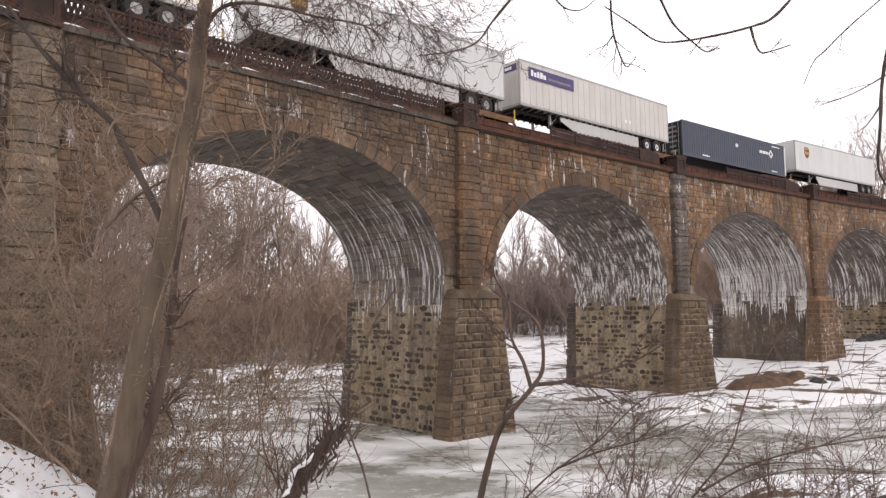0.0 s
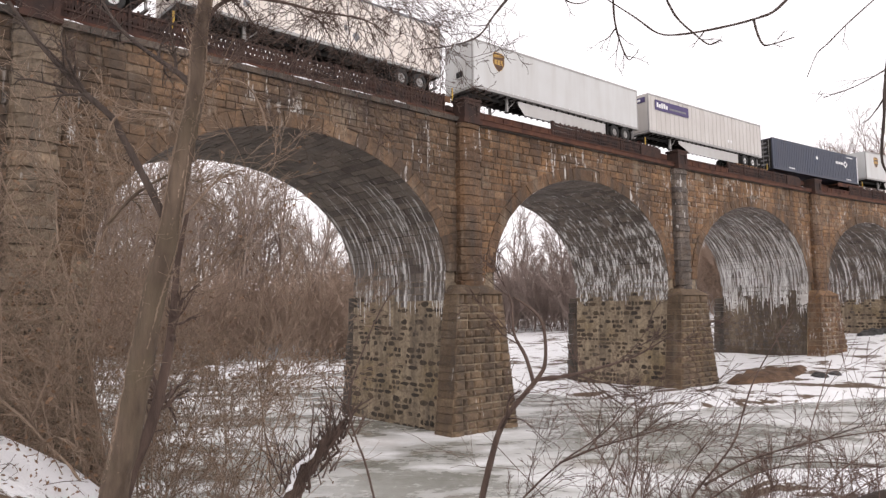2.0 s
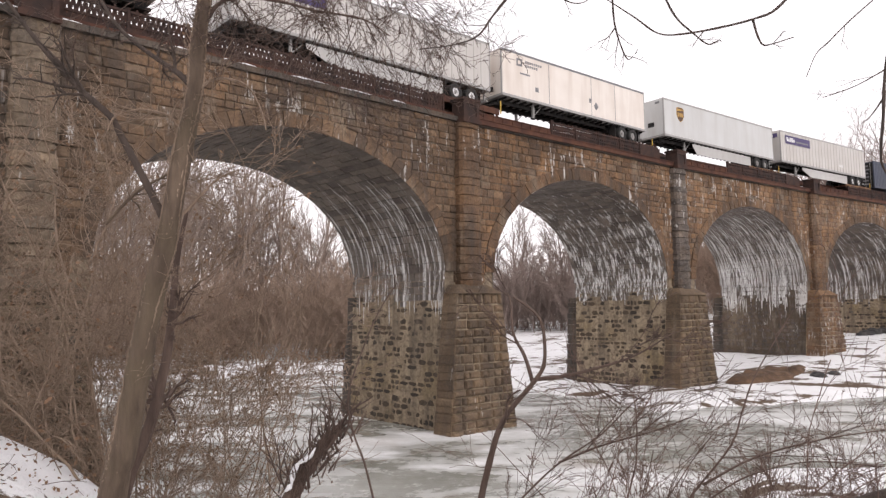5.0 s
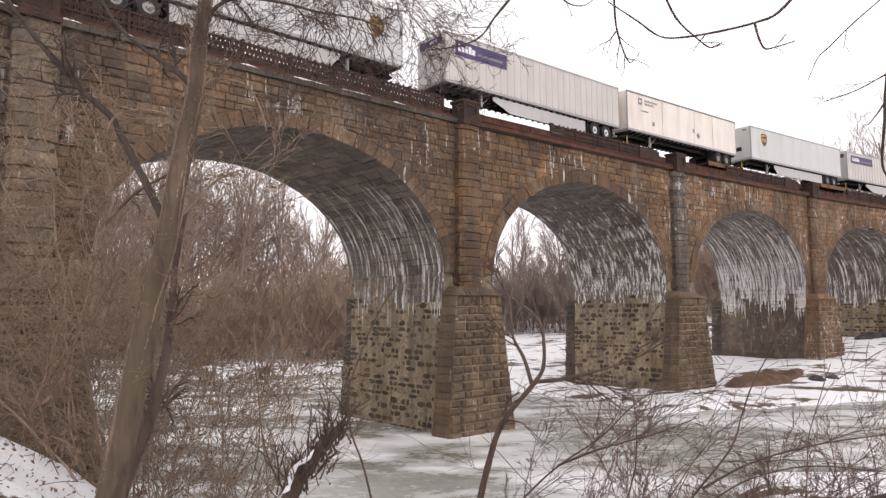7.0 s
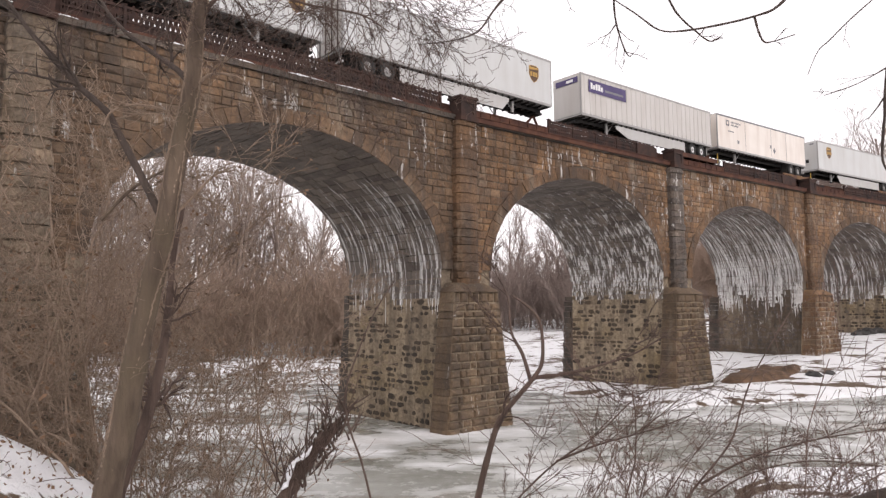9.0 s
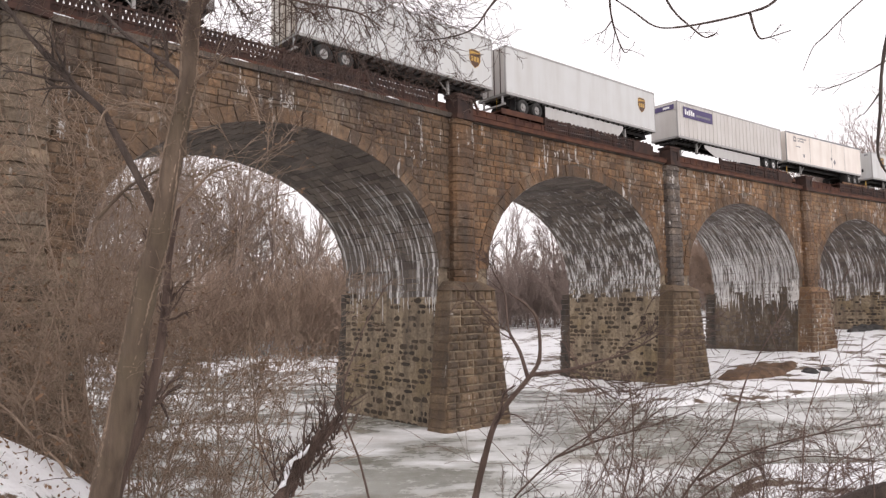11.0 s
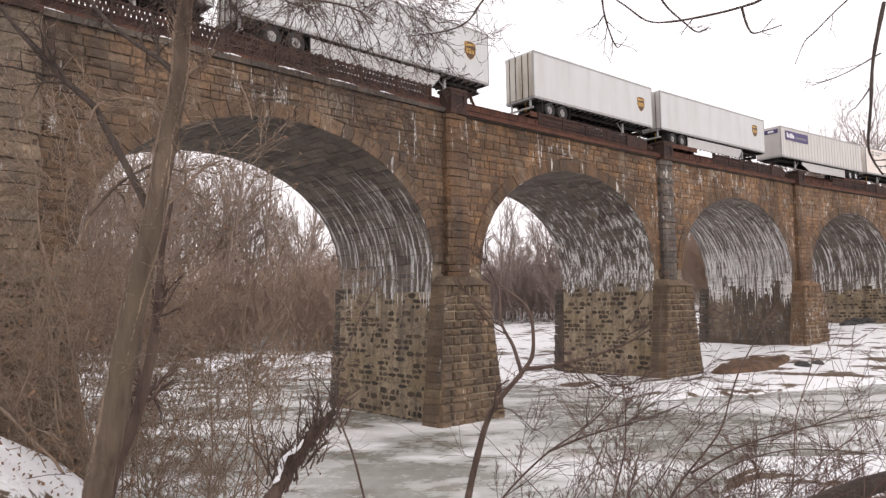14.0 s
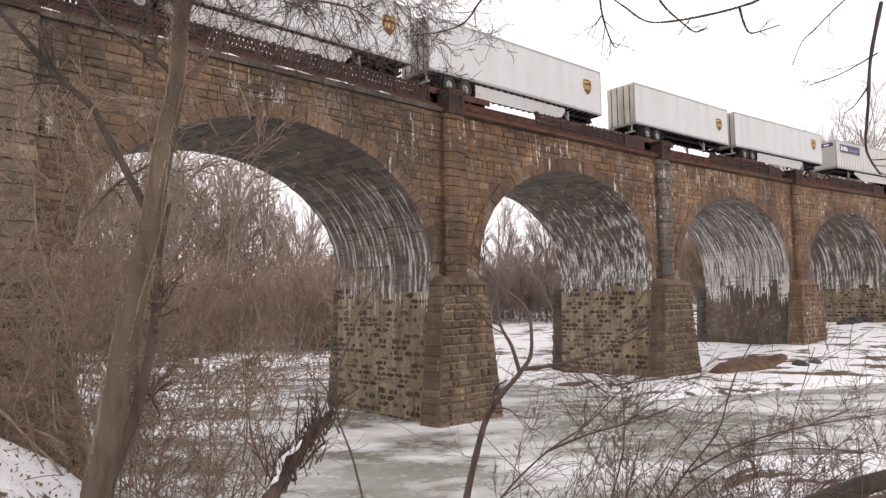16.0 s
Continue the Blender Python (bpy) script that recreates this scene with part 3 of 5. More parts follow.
def pier(k, viaduct, low):
    """A pier with its slender pilaster above and battered plinths below."""
    m = pier_frame(k)
    half = (CHORD - 2 * HALF) / 2
    core = Bag()

    def shaft(bag, x0, x1, x2, x3, y0, y1, y2, y3, za, zb):
        """Box from (x0..x1, y0..y1) at za to (x2..x3, y2..y3) at zb."""
        bag.hexa([(x0, y1, za), (x1, y1, za), (x3, y3, zb), (x2, y3, zb), (x0, y0, za), (x1, y0, za), (x3, y2, zb), (x2, y2, zb)])

    shaft(core, -half - 0.25, half + 0.25, -half, half, 0.06, WIDE - 0.06, 0.06, WIDE - 0.06, low, SPRING + 0.3)
    c = core.make("pier_core", M_PALEMORTAR if k != 3 else M_MORTAR, viaduct)
    c.matrix_world = m
    # stones on the two faces under the arches
    for side in (-1, 1):
        inner, upper, runs, singles = Bag(), Bag(), [], []
        for z0, z1 in courses(low, SPRING + 0.05, 0.34):
            y = 0.0
            while y < WIDE:
                y1 = min(y + RNG.uniform(0.28, 0.8), WIDE)
                if WIDE - y1 < 0.3:
                    y1 = WIDE
                high = z0 > 6.9 + 1.3 * noise.noise((y * 0.5, z0 * 0.3, k)) + RNG.uniform(-0.35, 0.35)
                lift = RNG.uniform(0.02, 0.06) if high else RNG.uniform(-0.04, 0.04) if k != 3 else RNG.uniform(-0.02, 0.05)
                if high:
                    bag = upper
                elif k == 1 and side == -1 and lift > 0.0:
                    bag = Bag()
                    singles.append(bag)
                else:
                    bag = inner
                base = len(bag.v)
                jig = 0.012 if high else 0.035
                cz, cy = (z0 + z1) / 2, (y + y1) / 2
                hz, hy = (z1 - z0) / 2, (y1 - y) / 2
                # squared blocks above, rubble with its corners knocked off below
                rim = [(-1, -1), (-1, 1), (1, 1), (1, -1)] if high else [(-1, -0.55), (-1, 0.5), (-0.5, 1), (0.45, 1), (1, 0.55), (1, -0.5), (0.5, -1), (-0.45, -1)]
                rim = [(a + RNG.uniform(-0.2, 0.15) * (not high), b + RNG.uniform(-0.12, 0.1) * (not high)) for a, b in rim]
                for l, g in ((-0.06, 0.01 if high else 0.03), (lift, 0.018 if high else 0.055)):
                    for a, b in rim:
                        z, yy = cz + a * (hz - g), cy + b * (hy - g)
                        f = (SPRING - z) / (SPRING - low)
                        bag.v.append((side * (half + 0.25 * f + l), yy + RNG.uniform(-jig, jig), z + RNG.uniform(-jig, jig)))
                        if bag is upper:
                            runs.append((yy + 31.0 * (k - 1 if side < 0 else k), 12.2 + SPRING - z + 40 * (k - 1 if side < 0 else k)))
                n = len(rim)
                bag.f.append(tuple(base + n + i for i in range(n)))
                for i in range(n):
                    bag.f.append((base + i, base + (i + 1) % n, base + n + (i + 1) % n, base + n + i))
                y = y1
        for one in singles:
            one.make("pier_stone", M_PIER, viaduct).matrix_world = m
        me = upper.mesh("springing_masonry")
        lay = me.uv_layers.new(name="run")
        for lp in me.loops:
            lay.data[lp.index].uv = runs[lp.vertex_index]
        s = link_mesh("springing_masonry", me, {(2, -1): M_BARREL_PALE, (3, -1): M_BARREL_ICE, (4, -1): M_BARREL_GREY}.get((k, side), M_BARREL), viaduct, "grey limed stones under the arch spring")
        s["kind"] = "stuff"
        s.matrix_world = m
        s = inner.make("pier_masonry", M_PIER if k != 3 else M_GREYSTONE, viaduct, "damp tan pier stones with dark recesses")
        s["kind"] = "stuff"
        s.matrix_world = m
        if side == -1 and k in (1, 2, 3, 4):
            ice = Bag()
            count, reach = {1: (34, 2.4), 2: (26, 1.3), 3: (150, 3.0), 4: (40, 2.4)}[k]
            for _ in range(count):
                # most of the seeps are near the two faces of the bridge
                y = RNG.choice((RNG.gauss(0.55, 0.28), RNG.gauss(7.6, 0.5), RNG.uniform(0.1, 8.6)))
                y = min(max(y, 0.06), WIDE - 0.1)
                zt, ln = 7.6 + RNG.uniform(-0.7, 1.0), reach * RNG.uniform(0.2, 1.0) ** 1.5
                ln = max(ln, 0.35)
                r = RNG.uniform(0.014, 0.05) * (1.4 if k == 3 else 1.0)
                pts = [(-half - 0.05 - 0.05 * (SPRING - z) / 8, y + RNG.uniform(-0.04, 0.04), z) for z in (zt, zt - ln * 0.4, zt - ln * 0.75, zt - ln)]
                ice.tube(pts, [r * 0.3, r * 0.9, r * 0.6, r * 0.12], 5)
            s = ice.make("icicle_curtain", M_ICICLE, viaduct, "white icicles running down the pier")
            s["kind"] = "stuff"
            s.matrix_world = m
    # plinth: battered block at the front and at the back
    pz = 7.3
    for name, ya, yb, sign in (("plinth", 0.0, -1.25, 1), ("rear_plinth", WIDE, WIDE + 1.25, -1)):
        body = Bag()
        wa, wb = (2.5, 1.62) if sign == 1 else (1.75, 1.1)
        o = -0.3
        xs = (o - wa, o + wa, o - wb, o + wb)
        if sign == 1:
            shaft(body, *[v * 0.985 for v in xs], yb * 1.1 + 0.05, 0.1, yb * 0.92 + 0.05, 0.1, low, pz)
        else:
            for z0, z1 in courses(low, pz, 0.42):
                wz = wa + (wb - wa) * ((z0 + z1) / 2 - low) / (pz - low) + RNG.uniform(-0.04, 0.04)
                cuts = (WIDE - 0.1, WIDE + RNG.uniform(0.3, 0.8), yb + RNG.uniform(-0.04, 0.04))
                for ca, cb in zip(cuts, cuts[1:]):
                    e = RNG.uniform(-0.03, 0.03)
                    shaft(body, o - wz - e, o + wz + e, o - wz - e, o + wz + e, ca + 0.012, cb - 0.012, ca + 0.012, cb - 0.012, z0 + 0.012, z1 - 0.012)
        c = body.make(name, M_PALEMORTAR if sign == 1 else M_DARKSTONE, viaduct)
        if sign == -1:
            c["kind"] = "stuff"
        c.matrix_world = m
        if sign == -1:
            continue
        st = Bag()
        stones = []

        def pick(x):
            if k not in (1, 2):
                return st
            stones.append(Bag())
            return stones[-1]

        for z0, z1 in courses(low, pz, 0.43):
            t0, t1 = (z0 - low) / (pz - low), (z1 - low) / (pz - low)
            w0, w1 = wa + (wb - wa) * t0, wa + (wb - wa) * t1
            y = yb * (1.1 - 0.18 * (t0 + t1) / 2)
            row_of_stones(pick, o - w0, o + w0, o - w1, o + w1, z0, z1, y, RNG.uniform(0.45, 0.9), 0.085, 0.075, 0.036)
            for sd in (-1, 1):
                # flank stones
                p = 0.02 + RNG.uniform(0, 0.03)
                a = [(o + sd * (w0 - 0.1), y + 0.03, z0 + 0.015), (o + sd * (w0 - 0.1), 0.0, z0 + 0.015), (o + sd * (w1 - 0.1), 0.0, z1 - 0.015), (o + sd * (w1 - 0.1), y + 0.03, z1 - 0.015)]
                st.hexa(a + [(q[0] + sd * (0.1 + p), q[1], q[2]) for q in a])
        for one in stones:
            one.make("plinth_stone", M_PLINTH, viaduct).matrix_world = m
        # weathered sloping cap
        st.hexa([(o - wb - 0.06, 0.05, pz), (o + wb + 0.06, 0.05, pz), (o + 1.2, 0.05, pz + 0.5), (o - 1.2, 0.05, pz + 0.5),
                 (o - wb - 0.06, -1.3, pz), (o + wb + 0.06, -1.3, pz), (o + 1.0, -0.62, pz + 0.5), (o - 1.0, -0.62, pz + 0.5)])
        s = st.make("plinth_masonry", {0: M_BUFF, 3: M_ORANGESTONE}.get(k, M_PLINTH), viaduct, "battered plinth of rough brown stone")
        s["kind"] = "stuff"
        s.matrix_world = m
    # pilaster
    pil = Bag()
    w = 0.74
    for z0, z1 in courses(pz + 0.2, TOP - 0.1, 0.46):
        g = RNG.uniform(-0.03, 0.06)
        lean = 0.1 * (TOP - z0) / TOP
        hw, dp = w + lean + g, 0.6 + lean + g
        # rock-faced drum with worn, rounded arrises, bulging between its joints
        ring = [(-1.0, -0.05), (-1.0, 0.62), (-0.82, 0.86), (-0.4, 1.0), (0.05, 1.04), (0.45, 0.99), (0.84, 0.84), (1.0, 0.6), (1.0, -0.05)]
        base, n = len(pil.v), len(ring)
        for z, f in ((z0 + 0.006, 0.965), (z0 + 0.035, 1.0), ((z0 + z1) / 2, 1.02), (z1 - 0.035, 1.0), (z1 - 0.006, 0.965)):
            for a, b in ring:
                j1, j2 = RNG.uniform(-0.035, 0.035), RNG.uniform(-0.045, 0.045)
                pil.v.append((-0.25 + a * hw * (f * 0.4 + 0.6) + j1, -b * dp * f + (j2 if b > 0 else 0.0), z + RNG.uniform(-0.01, 0.01)))
        for r in range(4):
            for a in range(n - 1):
                o = base + r * n + a
                pil.f.append((o, o + 1, o + n + 1, o + n))
        for r in (0, 4):
            pil.f.append(tuple(base + r * n + a for a in range(n)))
    s = pil.make("pilaster", {0: M_BUFF, 2: M_GREYSTONE}.get(k, M_RING), viaduct, {0: "slender pilaster of buff rock-faced stone", 2: "slender pilaster of dark grey stone"}.get(k, "slender pilaster of orange-brown stone"))
    s["kind"] = "stuff"
    s.matrix_world = m
    # rusted iron post at deck level, with a recessed panel
    b = Bag()
    b.box(-0.95, 0.45, -0.75, 0.35, TOP - 0.12, TOP + 0.1)
    b.box(-0.85, 0.35, -0.62, 0.3, TOP + 0.1, TOP + 1.15)
    b.box(-0.95, 0.45, -0.72, 0.36, TOP + 1.15, TOP + 1.3)
    for x0, x1, z0, z1 in ((-0.85, -0.62, 0.1, 1.15), (0.12, 0.35, 0.1, 1.15), (-0.62, 0.12, 0.1, 0.3), (-0.62, 0.12, 0.95, 1.15)):
        b.box(x0, x1, -0.68, -0.6, TOP + z0, TOP + z1)
    s = b.make("parapet_post", M_RUST, viaduct, "rusted iron parapet post")
    s.matrix_world = m


def railing(k, viaduct):
    """Lattice railing over the arch, with open two-rail gaps beside the posts."""
    m = face_frame(k)
    y, z0, z1 = 0.18, TOP + 0.26, TOP + 1.4
    x0, x1 = (7.4, CHORD - 2.2) if k > 0 else (0.6, CHORD - 1.6)
    b = Bag()
    b.box(x0, x1, y - 0.05, y + 0.05, z0, z0 + 0.12)
    b.box(x0, x1, y - 0.05, y + 0.05, z1 - 0.1, z1)
    b.box(x0, x1, y - 0.04, y + 0.04, (z0 + z1) / 2 - 0.05, (z0 + z1) / 2 + 0.05)
    step, x = 0.21, x0
    while x < x1 - step:
        for a, c in ((x, x + step), (x + step, x)):
            b.hexa([(a - 0.056, y + 0.02, z0 + 0.1), (a + 0.056, y + 0.02, z0 + 0.1), (c + 0.056, y + 0.02, z1 - 0.08), (c - 0.056, y + 0.02, z1 - 0.08),
                    (a - 0.056, y - 0.02, z0 + 0.1), (a + 0.056, y - 0.02, z0 + 0.1), (c + 0.056, y - 0.02, z1 - 0.08), (c - 0.056, y - 0.02, z1 - 0.08)])
        if int((x - x0) / step) % 2 == 0:
            b.box(x - 0.04, x + 0.04, y - 0.04, y + 0.04, z1 - 0.02, z1 + 0.09)
        x += step
    x = x0
    while x < x1:
        q = Bag()
        q.box(x - 0.05, x + 0.05, y - 0.07, y + 0.07, z0, z1 + 0.05)
        q.box(x - 0.07, x + 0.07, y - 0.09, y + 0.09, z1 + 0.05, z1 + 0.09)
        q.make("railing_post", M_RUST, viaduct).matrix_world = m
        x += 2.4
    if k > 0:
        q = Bag()
        q.box(x1 - 2.3, x1 + 0.2, y - 0.09, y - 0.05, z0, z1 - 0.12)
        q.make("guard_plate", M_RUST, viaduct, "plain rusted plate on the railing").matrix_world = m
    s = b.make("lattice_railing", M_RUST, viaduct, "rusted iron lattice railing")
    s.matrix_world = m
    r = Bag()
    if k > 0:
        r.box(0.4, CHORD - 0.9, -0.34, -0.21, TOP + 0.06, TOP + 0.34)
        r.box(0.4, CHORD - 0.9, -0.4, -0.1, TOP + 0.34, TOP + 0.38)
    r.box(0.4, CHORD - 0.9, 0.1, 0.22, TOP + 0.26, TOP + 0.5)
    if k > 0:
        r.box(0.5, 7.3, 0.13, 0.2, TOP + 0.54, TOP + 0.86)
        r.box(0.5, 7.3, 0.08, 0.24, TOP + 0.86, TOP + 0.91)
        for i in range(9):
            r.box(0.6 + i * 0.8, 0.68 + i * 0.8, 0.09, 0.2, TOP + 0.5, TOP + 0.86)
    s = r.make("edge_girder", M_RUSTRED, viaduct, "long rusted edge girder")
    s.matrix_world = m


def added_far_railing(k, viaduct):
    # Assumed railing, added to close off the bright sky gaps under the train.
    b = Bag()
    y, z0, z1 = WIDE - 0.2, TOP + 0.1, TOP + 1.75
    b.box(0.2, CHORD - 0.2, y, y + 0.08, z0, z0 + 0.9)
    b.box(0.2, CHORD - 0.2, y, y + 0.08, z1 - 0.12, z1)
    x = 0.2
    while x < CHORD - 0.3:
        b.box(x, x + 0.12, y, y + 0.08, z0 + 0.9, z1 - 0.12)
        x += 0.3
    s = b.make("added_far_railing", M_RUST, viaduct, "added rusted railing along the far side")
    s.matrix_world = face_frame(k)


def deck(viaduct):
    b = Bag()
    for k in range(-2, 7):
        m = face_frame(k)
        c = Bag()
        c.box(0, CHORD + 0.15, 0.7, WIDE - 0.1, TOP - 0.1, RAIL - 0.28)
        o = len(b.v)
        b.v.extend([tuple(m @ Vector(v)) for v in c.v])
        b.f.extend([tuple(i + o for i in f) for f in c.f])
    b.make("ballast", M_BALLAST, viaduct)
    for off in (2.2 - 0.75, 2.2 + 0.75):
        r = Bag()
        prof = ((-0.07, 0), (0.07, 0), (0.02, 0.03), (0.035, 0.16), (-0.035, 0.16), (-0.02, 0.03))
        pts = [track_pose(s, RAIL - 0.16, off) for s in np.arange(-42, 150, 3.0)]
        for i, p in enumerate(pts):
            r.v.extend([tuple(p @ Vector((0, a, z))) for a, z in prof])
        for i in range(len(pts) - 1):
            for j in range(6):
                j2 = (j + 1) % 6
                r.f.append((i * 6 + j, i * 6 + j2, (i + 1) * 6 + j2, (i + 1) * 6 + j))
        r.make("rail", M_RUST, viaduct)
    t = Bag()
    for s in np.arange(-30, 120, 0.6):
        p = track_pose(s, RAIL - 0.3)
        c = Bag()
        c.box(-0.12, 0.12, -1.3, 1.3, 0, 0.15)
        o = len(t.v)
        t.v.extend([tuple(p @ Vector(v)) for v in c.v])
        t.f.extend([tuple(i + o for i in f) for f in c.f])
    s = t.make("sleeper_row", M_WOODTIE, viaduct)
    s["kind"] = "stuff"


viaduct = thing("stone_viaduct", "curved multi-arch sandstone railway viaduct, stained and iced", "bridge")
LOW = {-1: 0.3, 0: -0.6, 1: -0.6, 2: 0.0, 3: 0.8, 4: 2.0, 5: 3.0, 6: 4.0}
for k in range(-2, 6):
    wall_span(k, viaduct)
    railing(k, viaduct)
    added_far_railing(k, viaduct)
for k in range(-1, 6):
    pier(k, viaduct, LOW[k])
deck(viaduct)


# ---- the train ----
def travelled(t):
    """Metres that the train has gone since the start."""
    return 7.04195 * t - 0.0474606 * t * t + 0.000343058 * t ** 3


def bevelled(x0, x1, y0, y1, z0, z1, w=0.03):
    bm = bmesh.new()
    bmesh.ops.create_cube(bm, size=1)
    for v in bm.verts:
        v.co = Vector((x0 + (x1 - x0) * (v.co.x + 0.5), y0 + (y1 - y0) * (v.co.y + 0.5), z0 + (z1 - z0) * (v.co.z + 0.5)))
    if w:
        bmesh.ops.bevel(bm, geom=bm.edges[:], offset=w, segments=2, affect="EDGES")
    return bm


def disc(x, y, z, r, wide, inner=0.0, sides=28):
    """A ring or drum whose axle runs across the train."""
    b = Bag()
    prof = [(inner, 0.0), (r * 0.93, 0.0), (r, wide * 0.18), (r, wide * 0.82), (r * 0.93, wide), (inner, wide)]
    for a in range(sides):
        t = 2 * math.pi * a / sides
        for q, d in prof:
            b.v.append((x + q * math.cos(t), y + d, z + q * math.sin(t)))
    n = len(prof)
    for a in range(sides):
        a2 = (a + 1) % sides
        for j in range(n - 1):
            b.f.append((a * n + j, a * n + j + 1, a2 * n + j + 1, a2 * n + j))
    return b


SHIELD = [(-0.5, 0.42), (-0.25, 0.5), (0.25, 0.5), (0.5, 0.42), (0.5, -0.1), (0.3, -0.38), (0.0, -0.55), (-0.3, -0.38), (-0.5, -0.1)]


def plate(points, y, thick):
    """A thin flat mark that lies on the near side of a trailer."""
    b = Bag()
    n = len(points)
    b.v.extend([(x, y, z) for x, z in points] + [(x, y - thick, z) for x, z in points])
    b.f.append(tuple(range(n, 2 * n)))
    for i in range(n):
        j = (i + 1) % n
        b.f.append((i, j, n + j, n + i))
    return b


def shield_mark(x, z, size, owner):
    out = [(x + a * size, z + b * size * 1.15) for a, b in SHIELD]
    inn = [(x + a * size * 0.93, z + b * size * 1.08) for a, b in SHIELD]
    plate(out, -1.302, 0.004).make("shield_border", M_GOLD, owner, "gold shield border")
    plate(inn, -1.306, 0.004).make("shield", M_BROWNMARK, owner, "brown shield emblem")
    top = [(x - 0.44 * size, z + 0.22 * size), (x + 0.44 * size, z + 0.36 * size), (x + 0.44 * size, z + 0.44 * size), (x - 0.44 * size, z + 0.44 * size)]
    plate(top, -1.31, 0.003).make("shield_band", M_GOLD, owner)
    bars = Bag()
    for c in (-0.26, 0.0, 0.26):
        q = plate([(x + (c - 0.1) * size, z - 0.2 * size), (x + (c + 0.1) * size, z - 0.2 * size), (x + (c + 0.1) * size, z + 0.12 * size), (x + (c - 0.1) * size, z + 0.12 * size)], -1.31, 0.003)
        o = len(bars.v)
        bars.v.extend(q.v)
        bars.f.extend([tuple(i + o for i in f) for f in q.f])
    bars.make("shield_marks", M_GOLD, owner)


def mark(name, x0, x1, z0, z1, material, owner, y=-1.304, label=""):
    return plate([(x0, z0), (x1, z0), (x1, z1), (x0, z1)], y, 0.004).make(name, material, owner, label)


def wheel(x, y, z, owner, shade=M_HUB):
    w = disc(x, y, z, 0.5, 0.27, 0.27).make("tyre", M_TYRE, owner, smooth=False)
    disc(x, y + 0.05, z, 0.28, 0.16, 0.0, 20).make("rim", shade, w)
    disc(x, y + 0.0, z, 0.1, 0.1, 0.0, 14).make("hub", M_HUB, w)


def trailer(name, label, length, nose, paint, z0=2.1, z1=5.15, ribs=False, skirt=True, rear=None, band=True, hub=M_HUB, seams=()):
    """A road trailer; x runs along the train, nose -1 or 1 says which end its front is."""
    t = thing(name, label, "trailer", group="trailers on the train")
    h = length / 2
    body = part("body", bevelled(-h, h, -1.3, 1.3, z0 + 0.12, z1, 0.045), paint, t)
    part("bottom_rail", bevelled(-h + 0.01, h - 0.01, -1.315, 1.315, z0, z0 + 0.16, 0.015), M_ROOF, t)
    part("top_rail", bevelled(-h + 0.02, h - 0.02, -1.312, 1.312, z1 - 0.17, z1 - 0.02, 0.012), M_ROOF if band else M_GREYMARK, t)
    for e in (-1, 1):
        part("corner_post", bevelled(e * h - 0.07, e * h + 0.01, -1.32, -1.22, z0 + 0.05, z1 - 0.01, 0.015), M_ROOF, t)
    tail = -nose
    if rear:
        d = part("rear_door", bevelled(tail * h - 0.03, tail * h + 0.03, -1.22, 1.22, z0 + 0.15, z1 - 0.15, 0.01), rear, t, "streaked rear doors")
        for y in (-0.85, -0.3, 0.3, 0.85):
            b = Bag()
            b.tube([(tail * (h + 0.06), y, z0 + 0.1), (tail * (h + 0.06), y, (z0 + z1) / 2), (tail * (h + 0.06), y, z1 - 0.12)], [0.025] * 3, 6)
            b.make("lock_rod", M_RUST, d)
    else:
        part("end_panel", bevelled(tail * h - 0.02, tail * h + 0.02, -1.2, 1.2, z0 + 0.2, z1 - 0.2, 0.01), paint, t)
    if ribs:
        b = Bag()
        x = -h + 0.35
        while x < h - 0.3:
            b.hexa([(x - 0.09, -1.28, z0 + 0.18), (x + 0.09, -1.28, z0 + 0.18), (x + 0.09, -1.28, z1 - 0.2), (x - 0.09, -1.28, z1 - 0.2),
                    (x - 0.04, -1.345, z0 + 0.18), (x + 0.04, -1.345, z0 + 0.18), (x + 0.04, -1.345, z1 - 0.2), (x - 0.04, -1.345, z1 - 0.2)])
            x += 0.6
        b.make("side_ribs", paint, t)
    for s in seams:
        mark("seam", s - 0.02, s + 0.02, z0 + 0.2, z1 - 0.2, M_GREYMARK, t, -1.3)
    # rivets along the lower rail
    b = Bag()
    x = -h + 0.2
    while x < h - 0.1:
        b.box(x - 0.03, x + 0.03, -1.33, -1.3, z0 + 0.16, z0 + 0.22)
        x += 0.45
    b.make("rail_cleats", M_WHITEMARK, t)["kind"] = "stuff"
    # frame under the floor
    b = Bag()
    for y in (-0.55, 0.45):
        b.box(-h + 0.3, h - 0.3, y, y + 0.1, z0 - 0.28, z0)
    x = -h + 0.4
    while x < h - 0.3:
        b.box(x, x + 0.08, -1.2, 1.2, z0 - 0.12, z0)
        x += 0.6
    b.make("floor_frame", M_DARK, t)
    # axles at the tail
    wz = z0 - 0.58
    for x in (tail * (h - 1.55), tail * (h - 2.85)):
        for y in (-1.29, -0.98, 0.7, 1.0):
            wheel(x, y, wz, t, hub)
        b = Bag()
        b.tube([(x, -1.0, wz), (x, 0.0, wz), (x, 1.0, wz)], [0.07] * 3, 8)
        b.make("axle", M_DARK, t)
    part("bogie_frame", bevelled(tail * (h - 2.2) - 1.5, tail * (h - 2.2) + 1.5, -0.6, 0.6, z0 - 0.5, z0 - 0.2, 0.02), M_DARK, t)
    for x in (tail * (h - 0.85), tail * (h - 3.65)):
        part("mud_flap", bevelled(x - 0.02, x + 0.02, -1.25, -0.7, z0 - 0.85, z0 - 0.05, 0.0), M_DARK, t)
